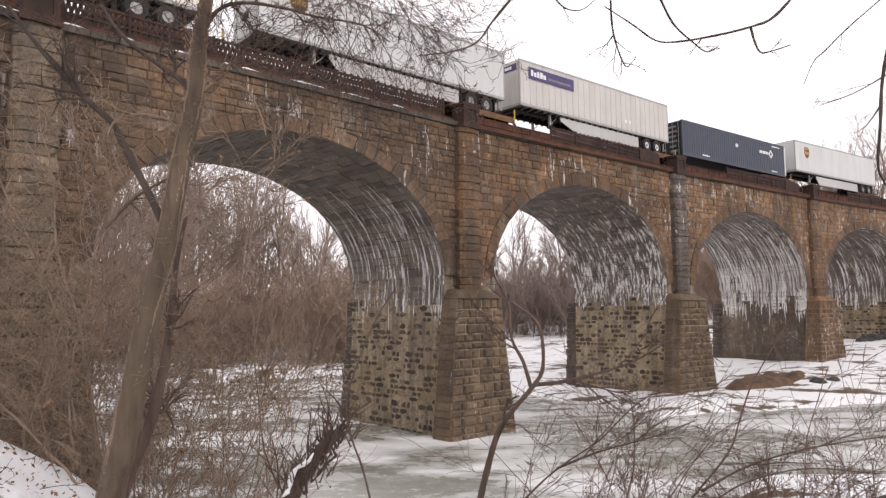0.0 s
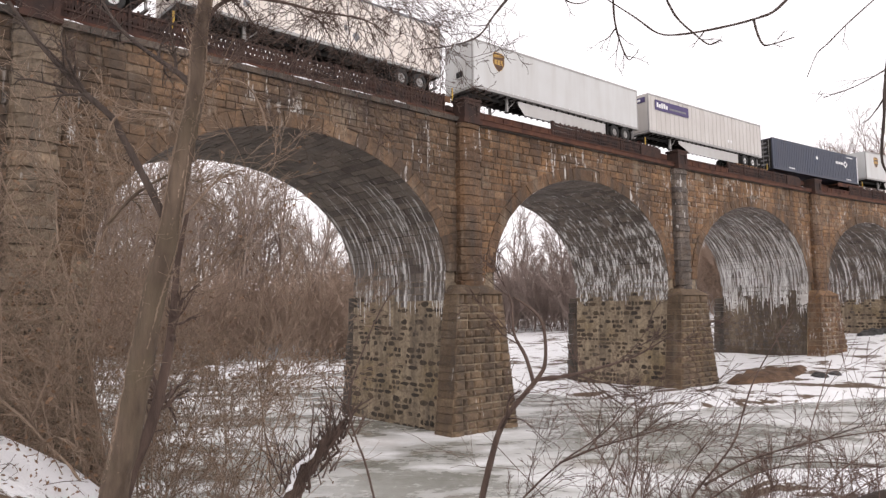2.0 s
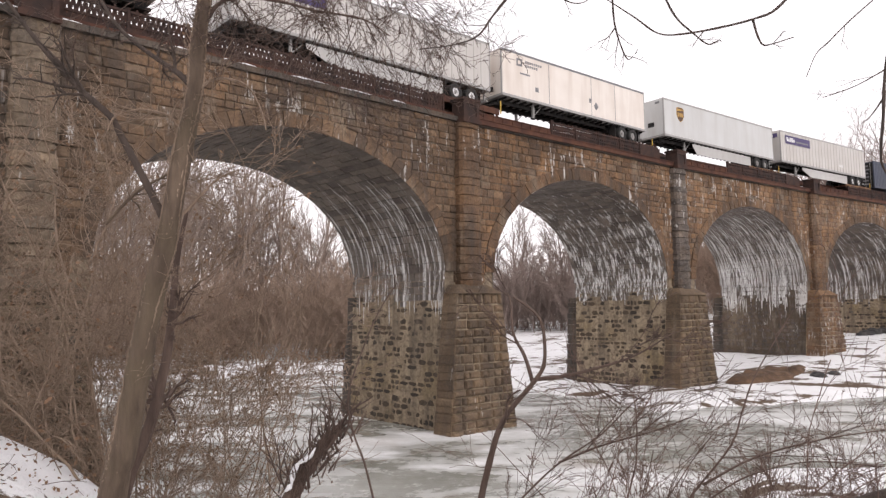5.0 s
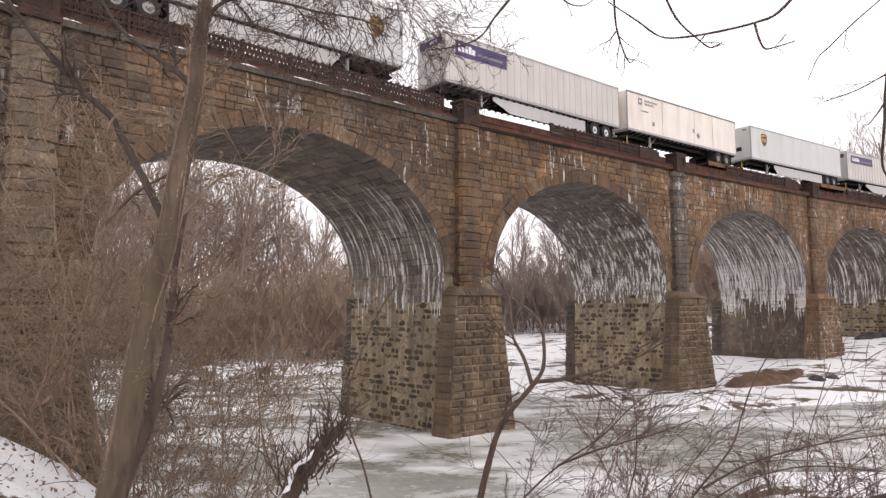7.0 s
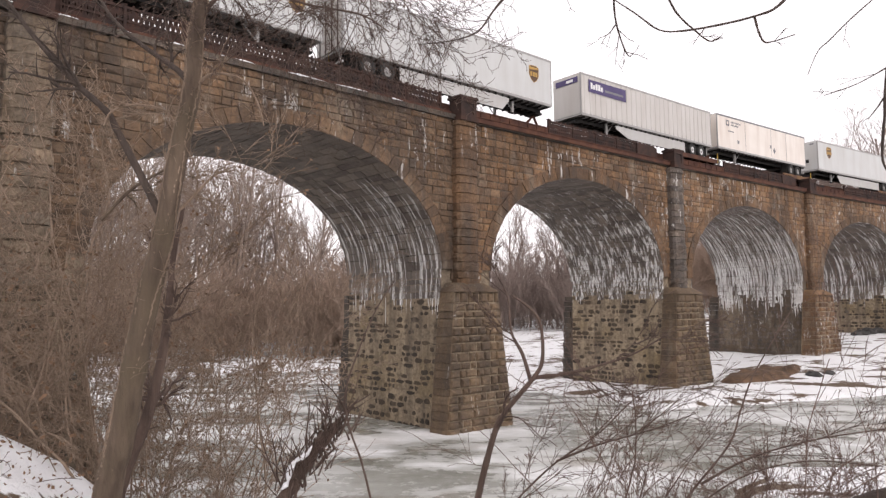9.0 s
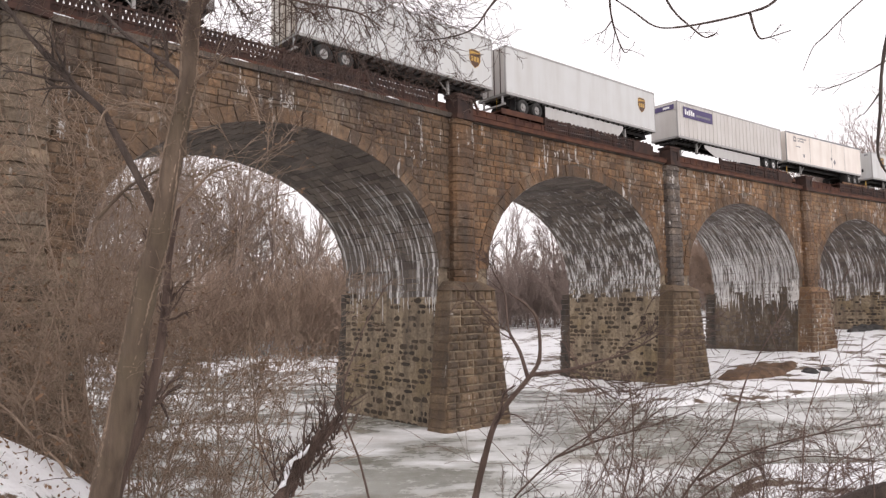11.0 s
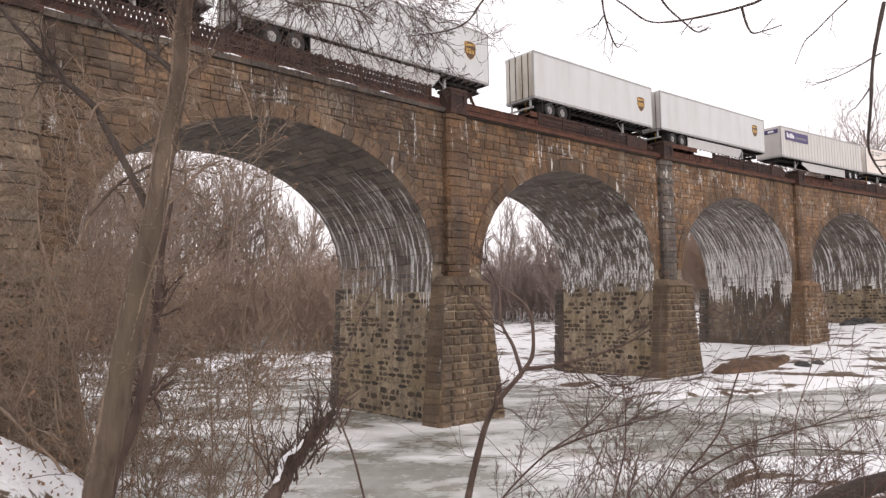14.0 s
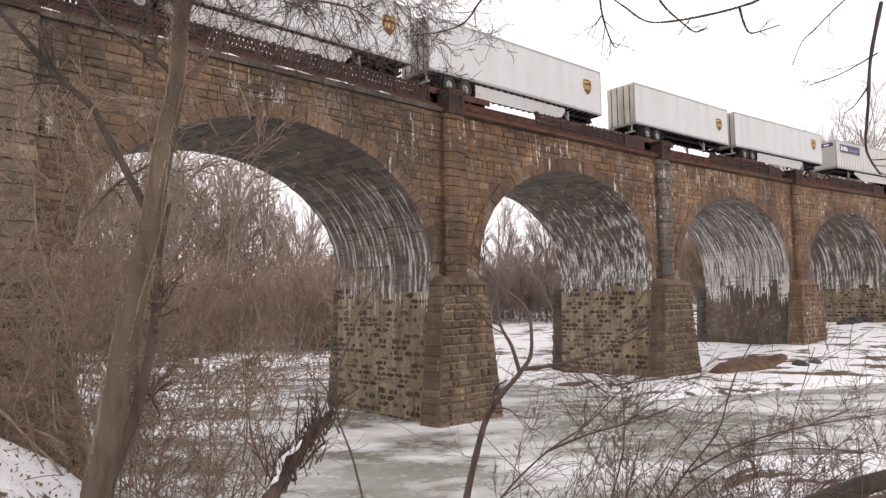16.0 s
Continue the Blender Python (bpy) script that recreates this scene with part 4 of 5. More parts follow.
    part("bumper", bevelled(tail * (h - 0.1) - 0.06, tail * (h - 0.1) + 0.06, -1.1, 1.1, z0 - 0.62, z0 - 0.5, 0.01), M_ROOF, t)
    for y in (-0.9, 0.8):
        part("bumper_strut", bevelled(tail * (h - 0.1) - 0.05, tail * (h - 0.1) + 0.05, y, y + 0.1, z0 - 0.55, z0, 0.0), M_ROOF, t)
    # landing legs near the nose
    lx = nose * (h - 3.3)
    for y in (-0.85, 0.7):
        leg = part("landing_leg", bevelled(lx - 0.08, lx + 0.08, y, y + 0.15, z0 - 0.85, z0, 0.01), M_ROOF, t)
        part("leg_foot", bevelled(lx - 0.16, lx + 0.16, y - 0.05, y + 0.2, z0 - 0.9, z0 - 0.85, 0.01), M_DARK, leg)
        b = Bag()
        b.tube([(lx, y + 0.07, z0 - 0.7), (lx - nose * 0.4, y + 0.07, z0 - 0.35), (lx - nose * 0.75, y + 0.07, z0)], [0.035] * 3, 6)
        b.make("leg_brace", M_ROOF, leg)
    if skirt:
        a, c = nose * (h - 4.2), tail * (h - 3.75)
        lo, hi = min(a, c), max(a, c)
        rake = 1.3 if ribs else 0.35
        q = [(lo + (rake if nose < 0 else 0), z0 - 0.92), (hi - (rake if nose > 0 else 0), z0 - 0.92), (hi + (0.25 if nose > 0 else 0), z0 - 0.1), (lo - (0.25 if nose < 0 else 0), z0 - 0.1)]
        if nose < 0:
            q.insert(0, (lo - 0.2, z0 - 0.35))
        else:
            q.insert(2, (hi + 0.2, z0 - 0.35))
        plate(q, -1.1, 0.03).make("side_skirt", M_SKIRT, t, "smooth pale side skirt")
    return t


def rail_car(label, a, c, tail, paint):
    """One platform of a spine car that carries a trailer from a to c along its own length."""
    t = thing("spine_car", label, "rail car", group="spine cars of the train")
    part("centre_sill", bevelled(a, c, -0.28, 0.28, 0.55, 0.98, 0.02), M_RUSTRED, t)
    e = c if tail > 0 else a
    x0, x1 = (e - 5.6, e - 0.3) if tail > 0 else (e + 0.3, e + 5.6)
    part("wheel_deck", bevelled(x0, x1, -1.38, 1.38, 0.86, 0.98, 0.015), M_RUSTRED, t)
    part("side_sill", bevelled(x0, x1, -1.45, -1.38, 0.72, 1.08, 0.01), paint, t, "painted side sill")
    part("side_sill", bevelled(x0, x1, 1.38, 1.45, 0.72, 1.08, 0.01), paint, t)
    for i in range(5):
        x = x0 + 0.4 + i * (x1 - x0 - 0.8) / 4
        part("cross_bearer", bevelled(x - 0.06, x + 0.06, -1.36, 1.36, 0.6, 0.86, 0.01), M_RUST, t)
    n = a if tail > 0 else c
    hx = n + (1.3 if tail > 0 else -1.3)
    h = part("hitch", bevelled(hx - 0.35, hx + 0.35, -0.5, 0.5, 1.72, 1.86, 0.03), M_DARK, t, "folding trailer hitch")
    for d in (-0.9, 0.5):
        b = Bag()
        b.tube([(hx + d, 0.0, 0.95), (hx + d * 0.4, 0, 1.4), (hx, 0, 1.75)], [0.09] * 3, 6)
        b.make("hitch_strut", M_RUSTRED, h)
    for x in (a + 0.2, c - 0.2):
        g = part("bogie", bevelled(x - 1.15, x + 1.15, -1.05, -0.9, 0.38, 0.68, 0.05), M_RUST, t, "rusted bogie side frame")
        part("bogie_bolster", bevelled(x - 0.2, x + 0.2, -1.0, 1.0, 0.4, 0.6, 0.02), M_DARK, g)
        part("bogie_far_frame", bevelled(x - 1.15, x + 1.15, 0.9, 1.05, 0.38, 0.68, 0.05), M_RUST, g)
        for w in (x - 0.85, x + 0.85):
            for y in (-0.82, 0.69):
                disc(w, y, 0.42, 0.42, 0.13).make("rail_wheel", M_DARK, g)
    for x, y in ((a + 2.6, -0.5), (c - 2.6, -0.5)):
        b = Bag()
        b.tube([(x - 0.5, -0.45, 0.72), (x, -0.45, 0.72), (x + 0.5, -0.45, 0.72)], [0.16] * 3, 10)
        b.make("air_tank", M_DARK, t)
    part("grab_iron", bevelled(e - 0.05 * tail, e + 0.05, -1.3, -1.26, 0.9, 1.7, 0.0), M_YELLOW, t)
    return t


def container(label, length):
    t = thing("container", label, "container", group="")
    h, z0, z1 = length / 2, 1.32, 4.22
    part("body", bevelled(-h, h, -1.27, 1.27, z0, z1, 0.02), M_NAVY, t)
    b = Bag()
    x = -h + 0.3
    while x < h - 0.25:
        b.box(x - 0.05, x + 0.05, -1.29, -1.26, z0 + 0.2, z1 - 0.15)
        x += 0.32
    b.make("corrugation", M_NAVY, t)
    for e in (-1, 1):
        for y in (-1.3, 1.18):
            part("corner_post", bevelled(e * h - 0.14, e * h + 0.02, y, y + 0.12, z0 - 0.02, z1 + 0.02, 0.01), M_NAVY if e < 0 else M_WHITEMARK, t)
    d = part("rear_door", bevelled(-h - 0.04, -h + 0.02, -1.15, 1.15, z0 + 0.1, z1 - 0.1, 0.01), M_DARK, t, "dark doors with pale marks")
    for y in (-0.9, -0.35, 0.35, 0.9):
        r = Bag()
        r.tube([(-h - 0.08, y, z0 + 0.08), (-h - 0.08, y, 2.7), (-h - 0.08, y, z1 - 0.08)], [0.025] * 3, 6)
        r.make("lock_rod", M_HUB, d)
    m = Bag()
    for i in range(6):
        m.box(-h - 0.062, -h - 0.04, -0.75 + 0.1 * (i % 2), -0.1 + 0.05 * i, z0 + 0.4 + i * 0.4, z0 + 0.56 + i * 0.4)
    m.make("door_marks", M_GREYMARK, d)
    part("top_rail", bevelled(-h, h, -1.3, 1.3, z1 - 0.1, z1 + 0.01, 0.01), M_NAVY, t)
    part("bottom_rail", bevelled(-h, h, -1.3, 1.3, z0 - 0.02, z0 + 0.14, 0.01), M_NAVY, t)
    # pale marks
    x = h - 4.6
    for i, (a, c) in enumerate(((0.0, 0.45), (0.52, 0.95), (1.02, 1.45))):
        mark("pale_mark", x + a, x + c, 3.05, 3.3, M_WHITEMARK, t)
    plate([(x + 1.5, 3.15), (x + 1.95, 2.75), (x + 2.4, 3.15), (x + 1.95, 3.55)], -1.303, 0.005).make("pale_diamond", M_WHITEMARK, t)
    plate([(x + 1.75, 3.15), (x + 1.95, 2.95), (x + 2.15, 3.15), (x + 1.95, 3.35)], -1.309, 0.004).make("diamond_centre", M_NAVY, t)
    plate([(-0.5, 3.2), (-0.25, 2.98), (0.0, 3.2), (-0.25, 3.42)], -1.303, 0.005).make("pale_diamond", M_WHITEMARK, t)
    mark("pale_mark", -h + 2.6, -h + 3.6, 1.6, 1.7, M_WHITEMARK, t)
    mark("pale_mark", h - 2.6, h - 1.6, 1.55, 1.65, M_WHITEMARK, t)
    mark("pale_mark", h - 2.4, h - 1.0, 4.0 - 0.12, 4.0 - 0.02, M_WHITEMARK, t)
    return t


TRAIN = []


def purple_board(t, x0, x1, z0, z1):
    mark("purple_board", x0, x1, z0, z1, M_PURPLE, t, -1.347, "purple board with pale marks")
    w = x1 - x0
    for a, c, hh in ((0.05, 0.1, 0.5), (0.115, 0.165, 0.36), (0.18, 0.23, 0.5), (0.245, 0.3, 0.5), (0.31, 0.37, 0.36)):
        mark("pale_mark", x0 + a * w, x0 + c * w, z0 + 0.28 * (z1 - z0), z0 + (0.28 + hh) * (z1 - z0), M_WHITEMARK, t, -1.352)
    mark("grey_mark", x0 + 0.42 * w, x0 + 0.92 * w, z0 + 0.32 * (z1 - z0), z0 + 0.5 * (z1 - z0), M_GREYMARK, t, -1.352)


def build_train():
    def put(ob, a, c):
        TRAIN.append((ob, (a + c) / 2))

    def car(a, c, tail, paint, label):
        h = (c - a) / 2 + 0.9
        put(rail_car(label, -h, h, tail, paint), a, c)

    GREY = "grey-white road trailer with a brown and gold shield emblem"
    a, c = 63.75, 79.9
    t = trailer("trailer", GREY, c - a, -1, M_GREYWHITE)
    shield_mark(-(c - a) / 2 + 2.1, 4.1, 0.95, t)
    put(t, a, c)
    car(a, c, 1, M_RUSTRED, "rust-brown spine car under a trailer")
    a, c = 45.6, 61.85
    put(container("navy blue container with a pale diamond emblem", c - a), a, c)
    car(a, c, 1, M_RUSTRED, "rust-brown spine car under a navy container")
    a, c = 27.0, 43.55
    t = trailer("trailer", "pale ribbed trailer with a purple board near its front", c - a, -1, M_WHITE, ribs=True, hub=M_WHITEMARK)
    purple_board(t, -(c - a) / 2 + 0.75, -(c - a) / 2 + 5.2, 3.95, 4.75)
    mark("pale_mark", 2.6, 2.85, 2.75, 3.0, M_WHITEMARK, t, -1.347)
    mark("pale_mark", 3.05, 3.3, 2.75, 3.0, M_WHITEMARK, t, -1.347)
    front_board(t, -(c - a) / 2)
    put(t, a, c)
    car(a, c, 1, M_SILL, "rusty spine car with ochre side sills")
    a, c = 8.95, 25.6
    t = trailer("trailer", GREY, c - a, -1, M_GREYWHITE)
    shield_mark(-(c - a) / 2 + 2.15, 4.1, 1.0, t)
    nose_box(t, -(c - a) / 2)
    put(t, a, c)
    car(a, c, 1, M_SILL, "rusty spine car with ochre side sills")
    a, c = -8.7, 6.4
    t = trailer("trailer", "stained warm-white trailer with dark marks and roof edge", c - a, -1, M_CREAM, skirt=False, band=False, seams=(-3.2, 1.2, 3.9))
    h = (c - a) / 2
    mark("grey_mark", -h + 1.3, -h + 1.8, 4.25, 4.75, M_GREYMARK, t)
    mark("pale_mark", -h + 1.42, -h + 1.68, 4.38, 4.62, M_CREAM, t, -1.309)
    for i, z in enumerate((4.55, 4.3)):
        for j in range(8 if i == 0 else 6):
            mark("grey_mark", -h + 2.1 + j * 0.2, -h + 2.24 + j * 0.2, z, z + 0.16, M_GREYMARK, t)
    mark("grey_mark", -h + 1.6, -h + 2.5, 3.75, 3.85, M_GREYMARK, t)
    plate([(1.45, 3.0), (1.7, 2.7), (1.95, 3.0), (1.7, 3.3)], -1.302, 0.004).make("diamond_placard", M_GREYMARK, t)
    mark("grey_mark", 0.95, 1.15, 3.15, 3.45, M_GREYMARK, t)
    mark("grey_mark", -h + 3.0, -h + 3.3, 2.85, 3.15, M_GREYMARK, t)
    front_board(t, -h, False)
    put(t, a, c)
    car(a, c, 1, M_SILL, "rusty spine car with ochre side sills")
    a, c = -26.4, -9.7
    t = trailer("trailer", "pale ribbed trailer with a purple board near its front", c - a, -1, M_WHITE, ribs=True, hub=M_WHITEMARK)
    purple_board(t, -(c - a) / 2 + 0.75, -(c - a) / 2 + 5.0, 3.85, 4.75)
    front_board(t, -(c - a) / 2)
    put(t, a, c)
    car(a, c, 1, M_RUSTRED, "rust-brown spine car under a trailer")
    a, c = -45.9, -29.5
    t = trailer("trailer", GREY, c - a, 1, M_GREYWHITE, z1=5.28, rear=M_WHITE)
    shield_mark((c - a) / 2 - 1.75, 4.0, 0.95, t)
    put(t, a, c)
    car(a, c, -1, M_RUSTRED, "rust-brown spine car under a trailer")
    a, c = -60.75, -47.1
    t = trailer("trailer", "shorter grey-white trailer with stained ribbed rear doors", c - a, 1, M_GREYWHITE, z1=5.32, rear=M_DIRTYREAR, skirt=False)
    shield_mark((c - a) / 2 - 1.5, 3.75, 0.95, t)
    put(t, a, c)
    car(a, c, -1, M_RUSTRED, "rust-brown spine car under a trailer")
    a, c = -81.3, -64.9
    t = trailer("trailer", GREY, c - a, 1, M_GREYWHITE, z1=5.38, rear=M_WHITE)
    shield_mark((c - a) / 2 - 1.6, 3.95, 0.95, t)
    put(t, a, c)
    car(a, c, -1, M_RUSTRED, "rust-brown spine car under a trailer")
    a, c = -99.0, -82.6
    t = trailer("trailer", GREY, c - a, 1, M_GREYWHITE, z1=5.38, rear=M_WHITE)
    shield_mark((c - a) / 2 - 1.6, 3.95, 0.95, t)
    put(t, a, c)
    car(a, c, -1, M_RUSTRED, "rust-brown spine car under a trailer")


def nose_box(t, x):
    part("nose_box", bevelled(x - 0.06, x + 0.02, -0.35, 0.2, 3.0, 3.35, 0.02), M_DARK, t, "dark vent on the front wall")
    part("nose_vent", bevelled(x - 0.04, x + 0.02, -0.9, -0.5, 4.8, 4.95, 0.01), M_GREYMARK, t)


def front_board(t, x, purple=True):
    if purple:
        p = part("front_board", bevelled(x - 0.045, x - 0.01, -1.0, 1.0, 4.5, 4.9, 0.0), M_PURPLE, t, "purple board on the front wall")
        part("pale_mark", bevelled(x - 0.06, x - 0.045, -0.6, 0.0, 4.6, 4.78, 0.0), M_WHITEMARK, p)
    else:
        part("hose_box", bevelled(x - 0.1, x, -0.5, -0.2, 2.5, 2.8, 0.02), M_DARK, t)


build_train()


# ---- bare trees, brush and branches ----
class Twigs:
    """Gathers tapered tubes as quads, quickly, for one mesh."""

    def __init__(self):
        self.v, self.f, self.n = [], [], 0

    def tube(self, pts, radii, sides=3):
        pts, radii = np.asarray(pts, float), np.asarray(radii, float)
        n = len(pts)
        d = np.empty_like(pts)
        d[1:-1] = pts[2:] - pts[:-2]
        d[0], d[-1] = pts[1] - pts[0], pts[-1] - pts[-2]
        d /= np.sqrt((d * d).sum(1))[:, None] + 1e-9
        ref = np.array((0.83, 0.31, 0.46)) if abs(d[0, 2]) > 0.7 else np.array((0.06, 0.08, 1.0))
        a = np.cross(d, ref)
        a /= np.sqrt((a * a).sum(1))[:, None] + 1e-9
        b = np.cross(d, a)
        ang = np.arange(sides) * (2 * np.pi / sides)
        ring = pts[:, None] + radii[:, None, None] * (np.cos(ang)[None, :, None] * a[:, None] + np.sin(ang)[None, :, None] * b[:, None])
        self.v.append(ring.reshape(-1, 3))
        i, j = np.meshgrid(np.arange(n - 1), np.arange(sides), indexing="ij")
        o, j2 = self.n + i * sides, (j + 1) % sides
        self.f.append(np.stack([o + j, o + j2, o + sides + j2, o + sides + j], -1).reshape(-1, 4))
        self.n += n * sides

    def leaf(self, p, size, rng):
        a = rng.normal(size=3)
        a /= np.linalg.norm(a)
        b = np.cross(a, rng.normal(size=3))
        b /= np.linalg.norm(b)
        a, b = a * size, b * size * 0.6
        self.v.append(np.array([p - a, p - b, p + a, p + b]))
        self.f.append(np.array([[0, 1, 2, 3]]) + self.n)
        self.n += 4

    def arrays(self):
        return np.concatenate(self.v), np.concatenate(self.f)

    def add(self, verts, faces, m):
        r = np.array(m.to_3x3())
        self.v.append(verts @ r.T + np.array(m.translation))
        self.f.append(faces + self.n)
        self.n += len(verts)

    def make(self, name, material, parent=None, label=""):
        v, f = self.arrays()
        me = bpy.data.meshes.new(name)
        me.vertices.add(len(v))
        me.vertices.foreach_set("co", v.astype(np.float32).ravel())
        me.loops.add(f.size)
        me.loops.foreach_set("vertex_index", f.astype(np.int32).ravel())
        me.polygons.add(len(f))
        me.polygons.foreach_set("loop_start", np.arange(0, f.size, 4, dtype=np.int32))
        me.update(calc_edges=True)
        return link_mesh(name, me, material, parent, label)


def bough(rng, p, d, length, r, seg, wander, lift):
    """A wandering line from p: points and radii."""
    n = max(2, int(length / seg))
    pts, q, d = [np.array(p, float)], np.array(p, float), np.array(d, float)
    for i in range(n):
        d = d + rng.normal(size=3) * wander + np.array((0, 0, lift))
        d /= np.linalg.norm(d)
        q = q + d * (length / n)
        pts.append(q)
    return np.array(pts), np.linspace(r, r * 0.4, n + 1)


def grow(tw, rng, p, d, length, r, depth, kids=5, spread=0.8, wander=0.14, lift=0.03, seg=0.35, ratio=0.62, thin=0.0035, first=0.25, leaves=None):
    pts, rad = bough(rng, p, d, length, r, seg, wander, lift)
    tw.tube(pts, np.maximum(rad, thin), 7 if r > 0.06 else (5 if r > 0.02 else 3))
    branch_out(tw, rng, pts, rad, length, depth, kids, spread, wander, lift, seg, ratio, thin, first, leaves)


def branch_out(tw, rng, pts, rad, length, depth, kids, spread, wander, lift, seg, ratio, thin, first, leaves=None):
    if depth <= 0:
        if leaves is not None and rng.random() < 0.3:
            leaves.leaf(pts[-1], 0.05, rng)
        return
    n = len(pts) - 1
    for _ in range(int(rng.poisson(kids)) + 1):
        t = first + (1 - first) * rng.random()
        i = min(int(t * n), n - 1)
        p = pts[i] + (pts[i + 1] - pts[i]) * (t * n - i)
        d = pts[i + 1] - pts[i]
        d = d / (np.linalg.norm(d) + 1e-9)
        side = rng.normal(size=3)
        side -= d * side.dot(d)
        side /= np.linalg.norm(side) + 1e-9
        s = spread * rng.uniform(0.6, 1.25)
        nd = d * math.cos(s) + side * math.sin(s)
        grow(tw, rng, p, nd, length * ratio * rng.uniform(0.5, 1.15) * (1.15 - 0.5 * t), max(rad[i] * 0.6, thin), depth - 1, kids * 0.78, spread, wander * 1.15, lift, seg * 0.75, ratio, thin, 0.15, leaves)


def fine_line(pts, k=4):
    """A smooth line through a few points."""
    pts = np.asarray(pts, float)
    p = np.vstack([2 * pts[0] - pts[1], pts, 2 * pts[-1] - pts[-2]])
    out = []
    for i in range(1, len(p) - 2):
        for t in np.arange(k) / k:
            a, b, c, d = p[i - 1], p[i], p[i + 1], p[i + 2]
            out.append(0.5 * (2 * b + (c - a) * t + (2 * a - 5 * b + 4 * c - d) * t * t + (3 * b - a - 3 * c + d) * t ** 3))
    out.append(pts[-1])
    return np.array(out)


def rooted(pts):
    """The same line, carried on downwards into the ground."""
    a, b = np.array(pts[0]), np.array(pts[1])
    d = (a - b) / np.linalg.norm(a - b)
    d[2] = min(d[2], -0.55)
    out, q = [], a.copy()
    for i in range(14):
        d = d * 0.85 + np.array((0, 0, -1.0)) * 0.15
        q = q + d * 0.4
        out.append(tuple(q))
        if q[2] < ground_height(q[0], q[1]) - 0.1:
            break
    return out[::-1] + list(pts)


def stem_and_twigs(owner, material, rng, pts, r0, r1, depth, kids, length, spread=0.6, sides=7, thin=0.0035, ratio=0.66, wander=0.14, first=0.2, knots=0.05, name="stem"):
    line = fine_line(pts)
    rad = np.linspace(r0, r1, len(line)) * (1 + knots * rng.normal(size=len(line)))
    tw = Twigs()
    tw.tube(line, rad, sides)
    tw.make(name, material, owner)
    tw = Twigs()
    branch_out(tw, rng, line, rad, length, depth, kids, spread, wander, 0.0, 0.25, ratio, thin, first)
    if tw.v:
        tw.make("twig_spray", material, owner)["kind"] = "stuff"


def limb(tw, rng, pts, r0, r1, depth=0, kids=4, length=None, spread=0.8, lift=0.0, sides=6, thin=0.003, ratio=0.6, wander=0.16, first=0.2, knots=0.0):
    line = fine_line(pts)
    rad = np.linspace(r0, r1, len(line)) * (1 + knots * rng.normal(size=len(line)))
    tw.tube(line, rad, sides)
    if depth:
        branch_out(tw, rng, line, rad, length or np.linalg.norm(line[-1] - line[0]), depth, kids, spread, wander, lift, 0.25, ratio, thin, first)


TRUNK = [(-4.44, 9.50, 4.06), (-4.30, 9.48, 4.66), (-4.14, 9.46, 5.55), (-3.95, 9.44, 6.60), (-3.82, 9.42, 7.14), (-3.71, 9.40, 7.67), (-3.54, 9.38, 8.68), (-3.39, 9.36, 9.47), (-3.35, 9.34, 10.18), (-3.25, 9.32, 10.83), (-3.18, 9.30, 11.39)]
TRUNK2 = [(-4.61, 10.20, 3.88), (-4.28, 10.24, 4.83), (-4.09, 10.28, 5.71), (-4.02, 10.32, 6.45), (-3.98, 10.36, 7.21), (-3.86, 10.40, 7.97)]
B1 = [(-3.83, 9.50, 7.69), (-4.02, 9.40, 8.14), (-4.36, 9.30, 8.83), (-4.47, 9.20, 9.08), (-4.85, 9.10, 9.44), (-5.19, 9.00, 9.84), (-5.45, 8.90, 10.19), (-5.67, 8.80, 10.53)]
B2 = [(-3.43, 9.40, 9.52), (-3.67, 9.50, 9.76), (-3.97, 9.60, 9.98), (-4.39, 9.70, 10.30), (-4.73, 9.80, 10.64), (-5.00, 9.90, 11.03)]
B3 = [(-3.60, 9.40, 8.85), (-3.71, 9.30, 9.10), (-4.06, 9.20, 9.17), (-4.35, 9.10, 9.06), (-4.41, 9.00, 8.83)]
B4 = [(-3.41, 9.40, 9.44), (-3.15, 9.32, 9.61), (-2.85, 9.24, 9.58), (-2.60, 9.16, 9.44), (-2.41, 9.08, 9.10), (-2.32, 9.00, 8.81)]
B5 = [(-3.37, 9.40, 10.29), (-3.10, 9.33, 10.67), (-2.73, 9.27, 10.75), (-2.16, 9.20, 10.64), (-1.69, 9.13, 10.48), (-1.06, 9.07, 10.33), (-0.68, 9.00, 10.06)]
B6 = [(-5.13, 10.50, 7.79), (-4.72, 10.60, 8.28), (-4.25, 10.70, 8.60), (-3.89, 10.80, 8.84)]
B7 = [(-3.71, 9.40, 7.67), (-3.55, 9.57, 7.85), (-3.22, 9.73, 8.28), (-2.95, 9.90, 8.47)]
S1 = [(0.53, 11.00, 3.63), (0.64, 10.95, 4.07), (0.80, 10.90, 4.59), (1.02, 10.85, 4.94), (1.37, 10.80, 5.35), (1.50, 10.75, 5.62), (1.48, 10.70, 6.14), (1.33, 10.65, 6.39), (1.03, 10.60, 6.61)]
S1B = [(1.38, 10.90, 5.34), (1.84, 10.80, 5.40), (2.34, 10.70, 5.53), (2.84, 10.60, 5.70), (3.41, 10.50, 6.04)]
S1C = [(1.34, 10.90, 5.27), (1.23, 11.00, 5.69), (1.07, 11.10, 6.04), (1.04, 11.20, 6.58), (0.87, 11.30, 6.95)]
